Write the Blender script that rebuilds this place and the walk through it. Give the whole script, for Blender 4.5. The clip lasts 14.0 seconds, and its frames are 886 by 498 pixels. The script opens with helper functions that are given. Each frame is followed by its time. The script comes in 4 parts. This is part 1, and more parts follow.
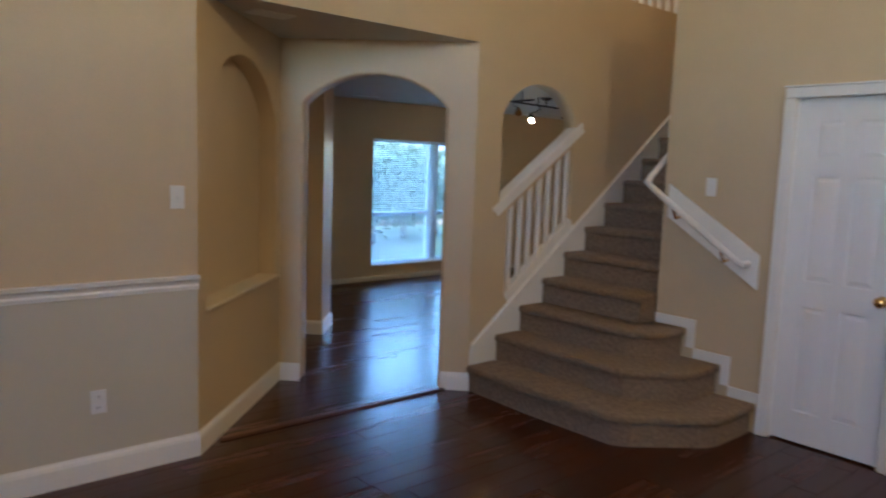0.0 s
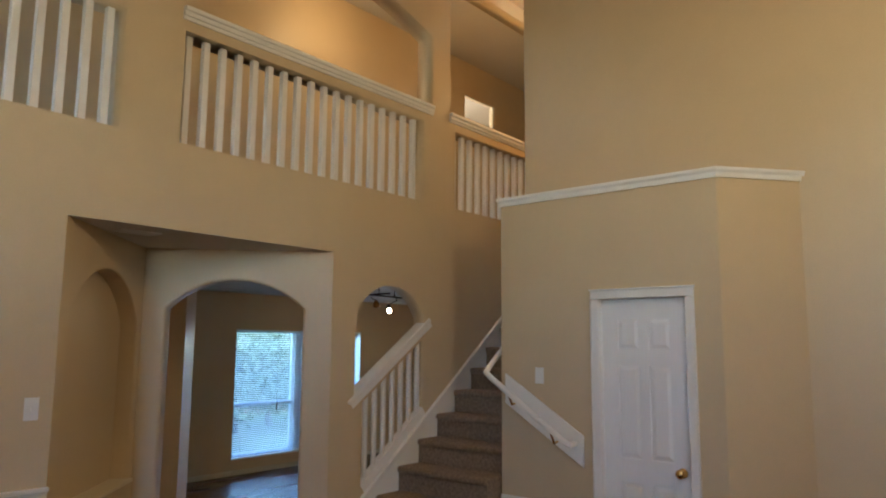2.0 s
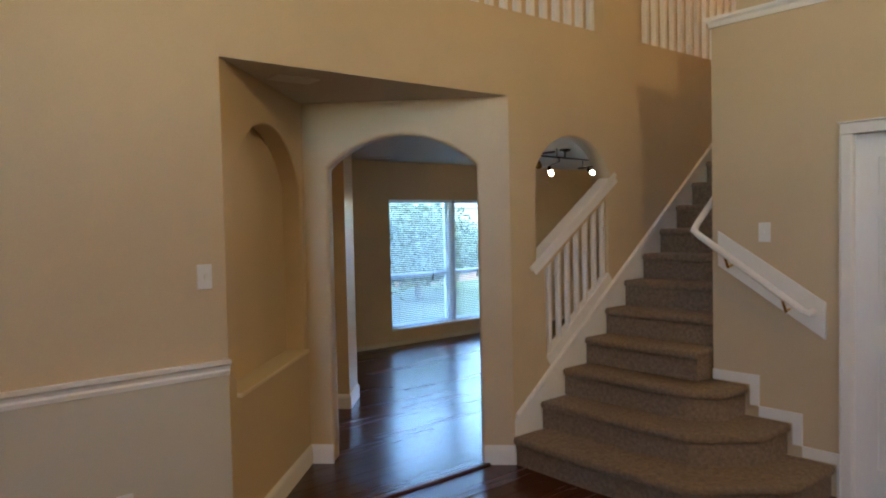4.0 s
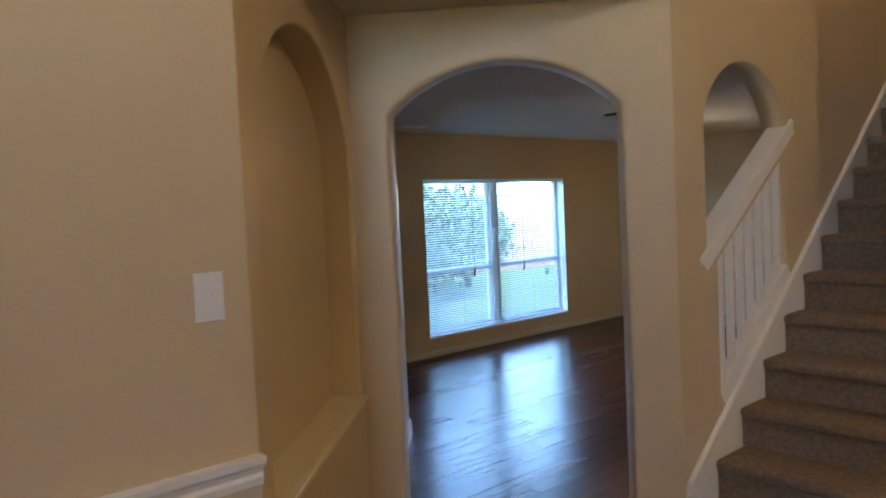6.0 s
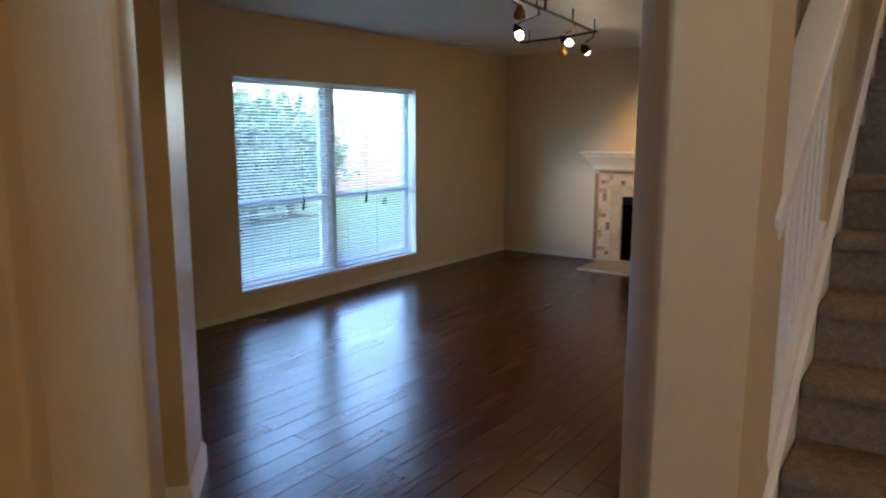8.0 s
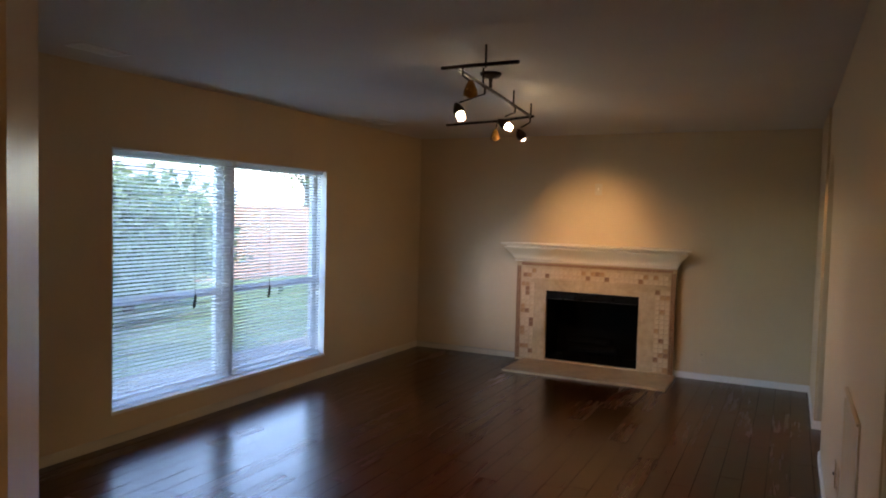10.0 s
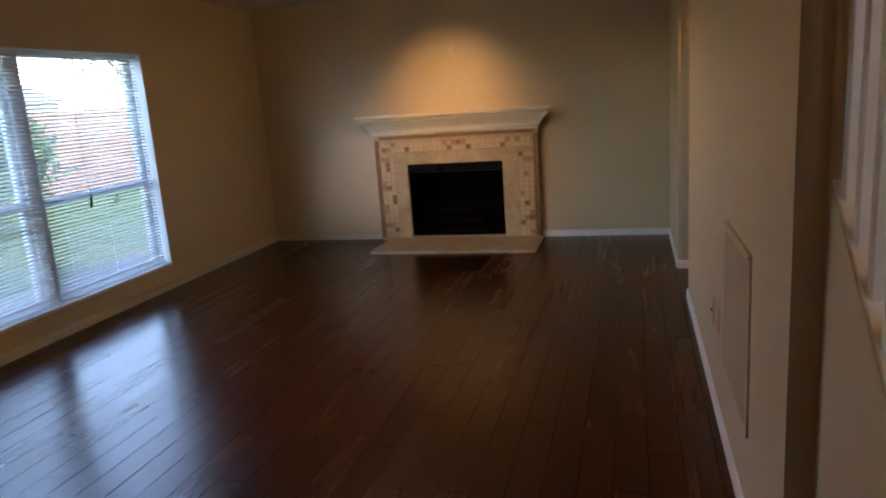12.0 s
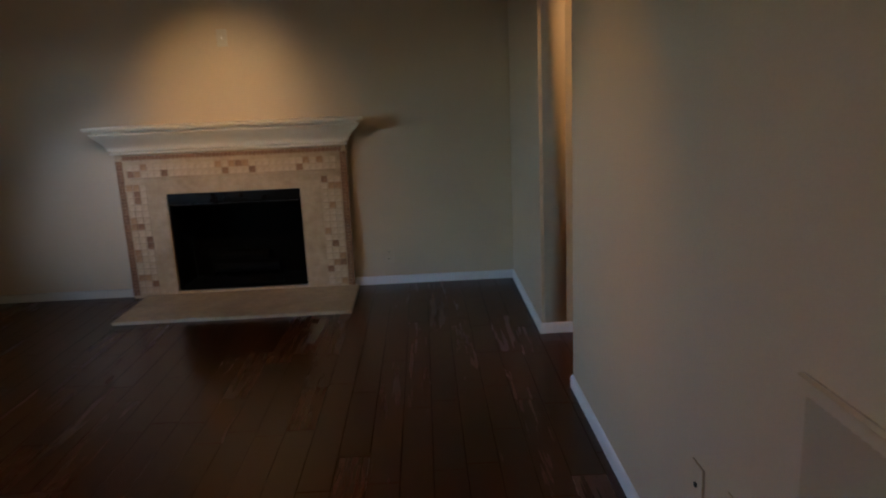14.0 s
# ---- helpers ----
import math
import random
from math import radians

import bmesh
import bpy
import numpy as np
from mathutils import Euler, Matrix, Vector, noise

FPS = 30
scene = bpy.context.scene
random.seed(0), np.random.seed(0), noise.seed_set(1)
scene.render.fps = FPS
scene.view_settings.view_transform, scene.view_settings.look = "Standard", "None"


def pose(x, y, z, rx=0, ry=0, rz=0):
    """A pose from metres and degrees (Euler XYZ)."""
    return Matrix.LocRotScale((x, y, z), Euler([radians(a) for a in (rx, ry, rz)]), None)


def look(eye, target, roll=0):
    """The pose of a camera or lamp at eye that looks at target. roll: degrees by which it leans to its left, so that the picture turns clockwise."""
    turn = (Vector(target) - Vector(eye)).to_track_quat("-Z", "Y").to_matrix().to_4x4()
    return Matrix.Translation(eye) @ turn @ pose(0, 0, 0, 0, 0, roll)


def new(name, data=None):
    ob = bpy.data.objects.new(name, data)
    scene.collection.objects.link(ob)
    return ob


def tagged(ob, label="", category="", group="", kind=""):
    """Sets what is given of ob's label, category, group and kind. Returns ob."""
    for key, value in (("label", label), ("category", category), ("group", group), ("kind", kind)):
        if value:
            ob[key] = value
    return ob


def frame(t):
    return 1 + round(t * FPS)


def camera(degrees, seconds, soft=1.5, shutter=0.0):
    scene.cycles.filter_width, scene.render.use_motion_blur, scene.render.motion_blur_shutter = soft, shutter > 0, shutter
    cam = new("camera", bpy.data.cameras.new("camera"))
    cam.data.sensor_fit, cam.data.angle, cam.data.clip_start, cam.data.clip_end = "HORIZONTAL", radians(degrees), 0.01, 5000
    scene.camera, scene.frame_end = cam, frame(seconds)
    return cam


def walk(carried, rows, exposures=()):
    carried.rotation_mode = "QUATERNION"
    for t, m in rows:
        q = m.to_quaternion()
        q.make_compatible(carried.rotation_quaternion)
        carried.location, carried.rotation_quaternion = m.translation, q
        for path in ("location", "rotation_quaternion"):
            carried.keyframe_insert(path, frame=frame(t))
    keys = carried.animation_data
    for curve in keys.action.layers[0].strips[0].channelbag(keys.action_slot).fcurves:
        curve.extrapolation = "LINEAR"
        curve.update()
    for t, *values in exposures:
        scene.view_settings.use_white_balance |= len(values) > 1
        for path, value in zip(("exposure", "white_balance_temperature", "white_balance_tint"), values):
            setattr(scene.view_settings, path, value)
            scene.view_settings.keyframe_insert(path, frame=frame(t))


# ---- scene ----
cam = camera(64.0, 14.0, soft=2.0, shutter=0.32)
PATH = [
    (0, (0.092, 0.006, 1.576), (1.382, 1.516, 1.342), 2.0),
    (0.5, (0.025, -0.225, 1.564), (1.52, 1.078, 1.302), 3.2),
    (1, (0.006, -0.387, 1.621), (1.549, 0.883, 1.525), 0.3),
    (1.5, (-0.11, -0.44, 1.694), (1.482, 0.761, 1.845), 0.4),
    (2, (-0.149, -0.421, 1.714), (1.38, 0.84, 1.982), 0.4),
    (2.5, (-0.164, -0.387, 1.705), (1.316, 0.95, 1.85), -0.8),
    (3, (-0.134, -0.273, 1.637), (1.296, 1.125, 1.584), -0.5),
    (3.5, (-0.004, -0.007, 1.61), (1.293, 1.514, 1.539), -0.8),
    (6, (0.724, 1.959, 1.545), (2.023, 3.476, 1.441), -2.7),
    (6.5, (1.014, 2.338, 1.507), (2.357, 3.79, 1.212), -1.8),
    (7, (1.256, 2.686, 1.505), (2.733, 3.988, 1.157), -1.9),
    (7.5, (1.6, 2.984, 1.498), (3.092, 4.276, 1.175), -2.1),
    (8, (1.875, 3.277, 1.477), (3.486, 4.415, 1.151), 0.1),
    (10.5, (2.398, 3.975, 1.539), (4.209, 4.816, 1.433), 0.3),
    (11, (2.409, 3.985, 1.47), (4.262, 4.682, 1.187), -1.4),
    (11.5, (2.506, 4.006, 1.45), (4.398, 4.561, 1.117), -1.3),
    (12, (2.781, 4.043, 1.431), (4.663, 4.566, 1.004), -4.1),
    (12.5, (3.123, 4.118, 1.411), (5.024, 4.521, 0.937), -3.7),
    (13, (3.491, 4.225, 1.422), (5.444, 4.358, 1.014), -2.3),
    (13.5, (3.954, 4.262, 1.442), (5.912, 4.37, 1.05), -3.1),
    (14, (4.417, 4.365, 1.41), (6.368, 4.323, 0.972), -2.6),
]
EXPOSURES = [(0.0, 4.55, 5450, 4), (0.6, 4.52, 5500, 5), (1.6, 4.4, 5750, 3), (2.5, 4.45, 5700, 3), (3.5, 4.57, 6200, 4), (6.5, 4.55, 6050, 5), (8.0, 4.5, 6450, 9), (10.5, 4.12, 7400, 18), (11.0, 4.24, 7300, 18), (11.6, 4.17, 7500, 18), (12.1, 4.06, 7500, 17), (12.7, 3.9, 8500, 19), (13.5, 3.64, 6700, 14), (14.0, 3.52, 5900, 10)]
walk(cam, [(t, look(eye, target, roll)) for t, eye, target, roll in PATH], EXPOSURES)

# ---- world, sun, lights ----
world = bpy.data.worlds.new("sky")
scene.world = world
world.use_nodes = True
wn, wl = world.node_tree.nodes, world.node_tree.links
sky = wn.new("ShaderNodeTexSky")
sky.sky_type = "NISHITA"
sky.sun_disc = False
sky.sun_elevation = radians(48)
sky.altitude, sky.air_density, sky.dust_density, sky.ozone_density = 1200, 1.0, 0.1, 3.0
sky.sun_rotation = radians(200)
wn["Background"].inputs["Strength"].default_value = 0.128
wl.new(sky.outputs[0], wn["Background"].inputs["Color"])


def lamp(name, kind, m, energy, colour, **kw):
    data = bpy.data.lights.new(name, kind)
    data.energy, data.color = energy, colour
    for key, value in kw.items():
        if key == "size":
            data.size = value
        elif key == "size_y":
            data.shape = "RECTANGLE"
            data.size_y = value
        elif key == "radius":
            data.shadow_soft_size = value
        elif key == "spot":
            data.spot_size = radians(value)
        elif key == "blend":
            data.spot_blend = value
        elif key == "angle":
            data.angle = radians(value)
    ob = new(name, data)
    ob.matrix_world = m
    return ob


WARM = (1.0, 0.62, 0.28)
DAY = (0.62, 0.82, 1.0)
lamp("sun", "SUN", look((0, 0, 20), (-4, 12, 0)), 0.5, (1.0, 0.95, 0.9), angle=12)
# fill light added in an assumed, unseen opening behind the walker
lamp("foyer_west_fill", "AREA", look((-2.92, -0.6, 3.0), (4, -0.6, 3.0)), 1.2, (1.0, 0.82, 0.62), size=1.1, size_y=1.6)
# warm lamps out of the walker's view; the foyer one is an unseen fill, added
lamp("foyer_fill", "POINT", Matrix.Translation((2.3, -0.7, 3.7)), 4.6, (1.0, 0.73, 0.43), radius=0.18)
lamp("upper_hall_lamp", "POINT", Matrix.Translation((4.3, 4.35, 4.9)), 0.55, WARM, radius=0.1)
lamp("upper_stair_lamp", "POINT", Matrix.Translation((5.84, 3.22, 4.4)), 0.85, (1.0, 0.54, 0.2), radius=0.1)
lamp("upper_room_lamp", "POINT", Matrix.Translation((7.2, 6.4, 4.6)), 4.5, (1.0, 0.8, 0.6), radius=0.1)
# the track's lit heads: one down on the floor, one on the side wall, one on the chimney breast; plus an added bluish
# spot
for at, aim, watts, wide, soft_edge, tint in (
    ((6.30, 5.74, 2.11), (5.0, 5.0, 0.0), 2.5, 122, 1.0, (1.0, 0.47, 0.16)),
    ((7.022, 5.715, 2.12), (6.95, 3.725, 1.1), 2.6, 42, 0.9, (1.0, 0.56, 0.23)),
    ((7.57, 5.817, 2.13), (9.60, 5.72, 0.92), 3.4, 60, 1.0, (1.0, 0.56, 0.23)),
    ((7.60, 5.822, 2.13), (9.60, 5.78, 1.40), 3.8, 40, 1.0, (1.0, 0.63, 0.29)),
    # extra bluish spot, added for the cool patch left of the fireplace
    ((7.60, 5.822, 2.13), (9.60, 6.70, 0.78), 5.0, 27, 1.0, (0.66, 0.72, 1.0)),
):
    lamp("track_lamp", "SPOT", look(at, aim), watts, tint, radius=0.025, spot=wide, blend=soft_edge)
lamp("passage_lamp", "POINT", Matrix.Translation((7.9, 2.95, 1.75)), 1.0, (1.0, 0.62, 0.32), radius=0.08)
lamp("kitchen_passage_lamp", "POINT", Matrix.Translation((1.5, 6.5, 2.2)), 0.4, (1.0, 0.70, 0.42), radius=0.08)


# ---- materials ----
def tex_nodes(mat):
    mat.use_nodes = True
    nt = mat.node_tree
    return nt.nodes, nt.links, nt.nodes["Principled BSDF"]


def add(nodes, kind, **kw):
    n = nodes.new(kind)
    for k, v in kw.items():
        n.inputs[k.replace("_", " ")].default_value = v
    return n


def surface(name, c1, c2, rough=0.6, scale=3.0, fine=120.0, bump=0.1, metal=0.0, rough_var=0.1, dist=0.002, per_object=0.0, stretch=(1, 1, 1), coat=0.0):
    """Two-scale noise paint: broad shade variation, fine grain as relief."""
    mat = bpy.data.materials.new(name)
    nodes, links, bsdf = tex_nodes(mat)
    co = nodes.new("ShaderNodeTexCoord")
    mp = nodes.new("ShaderNodeMapping")
    mp.inputs["Scale"].default_value = stretch
    links.new(co.outputs["Object"], mp.inputs["Vector"])
    big = add(nodes, "ShaderNodeTexNoise", Scale=scale, Detail=4.0, Roughness=0.6)
    small = add(nodes, "ShaderNodeTexNoise", Scale=fine, Detail=3.0, Roughness=0.6)
    for n in (big, small):
        links.new(mp.outputs[0], n.inputs["Vector"])
    mix = nodes.new("ShaderNodeMix")
    mix.data_type = "RGBA"
    mix.inputs[6].default_value, mix.inputs[7].default_value = (*c1, 1), (*c2, 1)
    ramp = nodes.new("ShaderNodeMapRange")
    ramp.inputs[1].default_value, ramp.inputs[2].default_value = 0.3, 0.7
    half = nodes.new("ShaderNodeMath")
    half.operation = "MULTIPLY_ADD"
    half.inputs[1].default_value, half.inputs[2].default_value = 0.35, 0.0
    total = nodes.new("ShaderNodeMath")
    total.operation = "MULTIPLY_ADD"
    total.inputs[1].default_value = 0.65
    links.new(small.outputs[0], half.inputs[0])
    links.new(big.outputs[0], total.inputs[0])
    links.new(half.outputs[0], total.inputs[2])
    links.new(total.outputs[0], ramp.inputs[0])
    out = ramp.outputs[0]
    if per_object:
        info = nodes.new("ShaderNodeObjectInfo")
        shift = nodes.new("ShaderNodeMath")
        shift.operation = "MULTIPLY_ADD"
        shift.inputs[1].default_value = per_object
        links.new(info.outputs["Random"], shift.inputs[0])
        links.new(out, shift.inputs[2])
        out = shift.outputs[0]
    links.new(out, mix.inputs[0])
    links.new(mix.outputs[2], bsdf.inputs["Base Color"])
    rr = nodes.new("ShaderNodeMapRange")
    rr.inputs[3].default_value, rr.inputs[4].default_value = max(rough - rough_var, 0.02), min(rough + rough_var, 1)
    links.new(big.outputs[0], rr.inputs[0])
    links.new(rr.outputs[0], bsdf.inputs["Roughness"])
    bsdf.inputs["Metallic"].default_value = metal
    if coat:
        bsdf.inputs["Coat Weight"].default_value = coat
        bsdf.inputs["Coat Roughness"].default_value = 0.2
    if bump:
        b = add(nodes, "ShaderNodeBump", Strength=bump, Distance=dist)
        links.new(small.outputs[0], b.inputs["Height"])
        links.new(b.outputs[0], bsdf.inputs["Normal"])
    return mat


def glow(name, colour, strength):
    mat = bpy.data.materials.new(name)
    nodes, links, bsdf = tex_nodes(mat)
    bsdf.inputs["Base Color"].default_value = (0.8, 0.8, 0.8, 1)
    bsdf.inputs["Emission Color"].default_value = (*colour, 1)
    bsdf.inputs["Emission Strength"].default_value = strength
    return mat


def plank_wood():
    """Dark hand-scraped boards: shade by board, long grain, shallow scrape marks along the board."""
    mat = bpy.data.materials.new("dark_floor_wood")
    nodes, links, bsdf = tex_nodes(mat)
    geo = nodes.new("ShaderNodeNewGeometry")
    info = nodes.new("ShaderNodeObjectInfo")
    pick = nodes.new("ShaderNodeMath")
    pick.operation = "ADD"
    links.new(geo.outputs["Random Per Island"], pick.inputs[0])
    links.new(info.outputs["Random"], pick.inputs[1])
    frac = nodes.new("ShaderNodeMath")
    frac.operation = "FRACT"
    links.new(pick.outputs[0], frac.inputs[0])
    shift = nodes.new("ShaderNodeVectorMath")
    shift.operation = "MULTIPLY_ADD"
    shift.inputs[1].default_value = (0.22, 3.0, 1.0)
    links.new(geo.outputs["Position"], shift.inputs[0])
    comb = nodes.new("ShaderNodeCombineXYZ")
    far = nodes.new("ShaderNodeMath")
    far.operation = "MULTIPLY"
    far.inputs[1].default_value = 37.0
    links.new(frac.outputs[0], far.inputs[0])
    for i in range(3):
        links.new(far.outputs[0], comb.inputs[i])
    links.new(comb.outputs[0], shift.inputs[2])
    grain = add(nodes, "ShaderNodeTexNoise", Scale=9.0, Detail=6.0, Roughness=0.65)
    scrape = add(nodes, "ShaderNodeTexNoise", Scale=14.0, Detail=2.0, Roughness=0.5)
    links.new(shift.outputs[0], grain.inputs["Vector"])
    links.new(shift.outputs[0], scrape.inputs["Vector"])
    tone = nodes.new("ShaderNodeMath")
    tone.operation = "MULTIPLY_ADD"
    tone.inputs[1].default_value = 0.62
    links.new(frac.outputs[0], tone.inputs[0])
    g2 = nodes.new("ShaderNodeMapRange")
    g2.inputs[1].default_value, g2.inputs[2].default_value, g2.inputs[4].default_value = 0.25, 0.80, 0.15
    links.new(grain.outputs[0], g2.inputs[0])
    links.new(g2.outputs[0], tone.inputs[2])
    mix = nodes.new("ShaderNodeMix")
    mix.data_type = "RGBA"
    mix.inputs[6].default_value, mix.inputs[7].default_value = (0.033, 0.0064, 0.0010, 1), (0.072, 0.0136, 0.0020, 1)
    links.new(tone.outputs[0], mix.inputs[0])
    links.new(mix.outputs[2], bsdf.inputs["Base Color"])
    rr = nodes.new("ShaderNodeMapRange")
    bsdf.inputs["IOR"].default_value = 1.46
    rr.inputs[3].default_value, rr.inputs[4].default_value = 0.20, 0.27
    links.new(grain.outputs[0], rr.inputs[0])
    worn = nodes.new("ShaderNodeMath")
    worn.operation = "MULTIPLY_ADD"
    worn.inputs[1].default_value = 0.04
    links.new(frac.outputs[0], worn.inputs[0])
    links.new(rr.outputs[0], worn.inputs[2])
    links.new(worn.outputs[0], bsdf.inputs["Roughness"])
    b = add(nodes, "ShaderNodeBump", Strength=0.2, Distance=0.003)
    links.new(scrape.outputs[0], b.inputs["Height"])
    links.new(b.outputs[0], bsdf.inputs["Normal"])
    return mat


PAINT = surface("wall_paint", (0.548, 0.430, 0.268), (0.633, 0.503, 0.322), 0.42, 1.2, 140, 0.25, dist=0.0015)
PAINT_LOW = surface("wainscot_paint", (0.555, 0.51, 0.40), (0.605, 0.555, 0.435), 0.55, 1.2, 140, 0.25, dist=0.0015)
# lighter than the walls: light from above on the niche sill is put in
CREAM = surface("light_toned_cream", (0.70, 0.61, 0.44), (0.77, 0.68, 0.50), 0.45, 3, 90, 0.1)
CEIL = surface("ceiling_paint", (0.60, 0.56, 0.50), (0.66, 0.62, 0.55), 0.8, 1.5, 60, 0.6, dist=0.004)
TRIM = surface("white_trim", (0.77, 0.755, 0.72), (0.84, 0.825, 0.79), 0.32, 4, 60, 0.05)
DOORW = surface("white_door", (0.79, 0.785, 0.77), (0.85, 0.845, 0.83), 0.35, 5, 80, 0.08, stretch=(1, 1, 0.2))
CARPET = surface("carpet", (0.165, 0.116, 0.074), (0.375, 0.268, 0.172), 0.97, 40, 130, 1.0, dist=0.012, rough_var=0.02)
WOOD = plank_wood()
SUBFLOOR = surface("joint_dark", (0.006, 0.004, 0.003), (0.01, 0.007, 0.005), 0.8, 8, 80, 0.1)
STRIP = surface("threshold_wood", (0.05, 0.02, 0.01), (0.11, 0.045, 0.02), 0.35, 6, 60, 0.1, stretch=(0.2, 3, 1))
BRASS = surface("brass", (0.70, 0.42, 0.12), (0.80, 0.52, 0.18), 0.22, 20, 200, 0.03, metal=1.0)
BRONZE = surface("dark_bronze", (0.02, 0.014, 0.010), (0.05, 0.035, 0.024), 0.4, 20, 200, 0.05, metal=0.8)
COPPER = surface("amber_glass_shade", (0.45, 0.20, 0.05), (0.70, 0.36, 0.10), 0.25, 25, 150, 0.05, metal=0.6)
PLASTIC = surface("white_plastic", (0.74, 0.73, 0.70), (0.78, 0.77, 0.74), 0.35, 20, 200, 0.02)
BLIND = surface("blind_slat", (0.78, 0.81, 0.84), (0.84, 0.87, 0.90), 0.45, 10, 80, 0.02)
bn, bl, bb = tex_nodes(BLIND)
thin = bn.new("ShaderNodeBsdfTranslucent")
thin.inputs["Color"].default_value = (0.90, 0.94, 0.97, 1)
both = bn.new("ShaderNodeMixShader")
both.inputs[0].default_value = 0.6
bl.new(bb.outputs[0], both.inputs[1])
bl.new(thin.outputs[0], both.inputs[2])
bl.new(both.outputs[0], bn["Material Output"].inputs["Surface"])
VINYL = surface("window_vinyl", (0.62, 0.66, 0.70), (0.70, 0.74, 0.78), 0.4, 10, 80, 0.03)
MARBLE = surface("cream_marble", (0.38, 0.26, 0.13), (0.64, 0.49, 0.29), 0.4, 5.0, 25, 0.04)
TILE = surface("travertine_tile", (0.46, 0.32, 0.17), (0.66, 0.51, 0.31), 0.4, 7, 60, 0.2, per_object=0.3)
TILE_MID = surface("amber_mosaic", (0.30, 0.15, 0.06), (0.50, 0.30, 0.14), 0.4, 20, 80, 0.2, per_object=0.4)
TILE_DARK = surface("rust_mosaic", (0.13, 0.05, 0.02), (0.34, 0.18, 0.085), 0.4, 20, 80, 0.2, per_object=0.5)
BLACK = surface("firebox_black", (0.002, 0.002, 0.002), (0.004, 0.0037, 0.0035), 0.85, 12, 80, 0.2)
METALB = surface("black_metal", (0.005, 0.005, 0.005), (0.011, 0.0105, 0.010), 0.3, 12, 80, 0.05, metal=0.6)
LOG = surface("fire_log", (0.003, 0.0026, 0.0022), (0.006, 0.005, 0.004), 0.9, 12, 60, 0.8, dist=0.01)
GRASS = surface("grass", (0.07, 0.145, 0.06), (0.13, 0.22, 0.09), 0.9, 3, 60, 0.8, dist=0.02)
CONCRETE = surface("patio_concrete", (0.22, 0.22, 0.22), (0.30, 0.30, 0.30), 0.85, 2, 40, 0.3)
FENCE = surface("fence_wood", (0.26, 0.14, 0.10), (0.38, 0.23, 0.17), 0.85, 3, 40, 0.4, per_object=0.4, stretch=(1, 1, 0.15))
LEAF = surface("leaf", (0.075, 0.13, 0.06), (0.16, 0.23, 0.11), 0.6, 2, 20, 0.1)
BARK = surface("bark", (0.06, 0.045, 0.035), (0.14, 0.11, 0.085), 0.9, 6, 40, 0.8, dist=0.01)
SIDING = surface("neighbour_siding", (0.52, 0.50, 0.46), (0.60, 0.58, 0.54), 0.8, 2, 30, 0.2)
ROOF = surface("neighbour_roof", (0.24, 0.25, 0.28), (0.34, 0.35, 0.39), 0.9, 5, 40, 0.5)
BULB = glow("lit_bulb", (1.0, 0.84, 0.58), 5.0)
DARK_SLOT = surface("dark_slot", (0.01, 0.01, 0.01), (0.02, 0.02, 0.02), 0.6, 20, 100, 0.05)
# hardly any sheen, so firebox, grate and logs stay near black
for dull_black in (BLACK, LOG):
    dull_black.node_tree.nodes["Principled BSDF"].inputs["Specular IOR Level"].default_value = 0.05
GLASS = bpy.data.materials.new("window_glass")
gn, gl, gb = tex_nodes(GLASS)
gb.inputs["Base Color"].default_value = (0.95, 0.98, 1.0, 1)
gb.inputs["Roughness"].default_value = 0.01
gb.inputs["Transmission Weight"].default_value = 1.0
gb.inputs["IOR"].default_value = 1.02


# ---- mesh helpers ----
def part(name, bm, material, parent=None, label=""):
    me = bpy.data.meshes.new(name)
    bm.normal_update()
    bm.to_mesh(me)
    bm.free()
    me.materials.append(material)
    ob = new(name, me)
    if parent is not None:
        ob.parent = parent
    if label:
        ob["label"] = label
    return ob


def part_mesh(name, me, material, parent=None, label=""):
    if not me.materials:
        me.materials.append(material)
    ob = new(name, me)
    if parent is not None:
        ob.parent = parent
    if label:
        ob["label"] = label
    return ob


def base(name, x=0, y=0, z=0):
    ob = new(name)
    ob.location = (x, y, z)
    ob.empty_display_size = 0.05
    return ob


def fix(ob, parent):
    """Hang a part that was modelled in world places under its thing."""
    ob.parent = parent
    ob.matrix_parent_inverse = parent_world(parent).inverted()
    return ob


def parent_world(ob):
    m = Matrix.Translation(ob.location) @ ob.rotation_euler.to_matrix().to_4x4()
    return m if ob.parent is None else parent_world(ob.parent) @ ob.matrix_parent_inverse @ m


def box(bm, lo, hi, m=None):
    vs = [bm.verts.new((x, y, z)) for z in (lo[2], hi[2]) for x, y in ((lo[0], lo[1]), (hi[0], lo[1]), (hi[0], hi[1]), (lo[0], hi[1]))]
    fs = [bm.faces.new([vs[i] for i in q]) for q in ((3, 2, 1, 0), (4, 5, 6, 7), (0, 1, 5, 4), (1, 2, 6, 5), (2, 3, 7, 6), (3, 0, 4, 7))]
    if m is not None:
        bmesh.ops.transform(bm, matrix=m, verts=vs)
    return vs


def boxed(lo, hi, bevel=0.0, seg=2, m=None):
    bm = bmesh.new()
    box(bm, lo, hi)
    if bevel:
        bmesh.ops.bevel(bm, geom=bm.edges[:], offset=bevel, segments=seg, profile=0.5, affect="EDGES")
    if m is not None:
        bm.transform(m)
    return bm


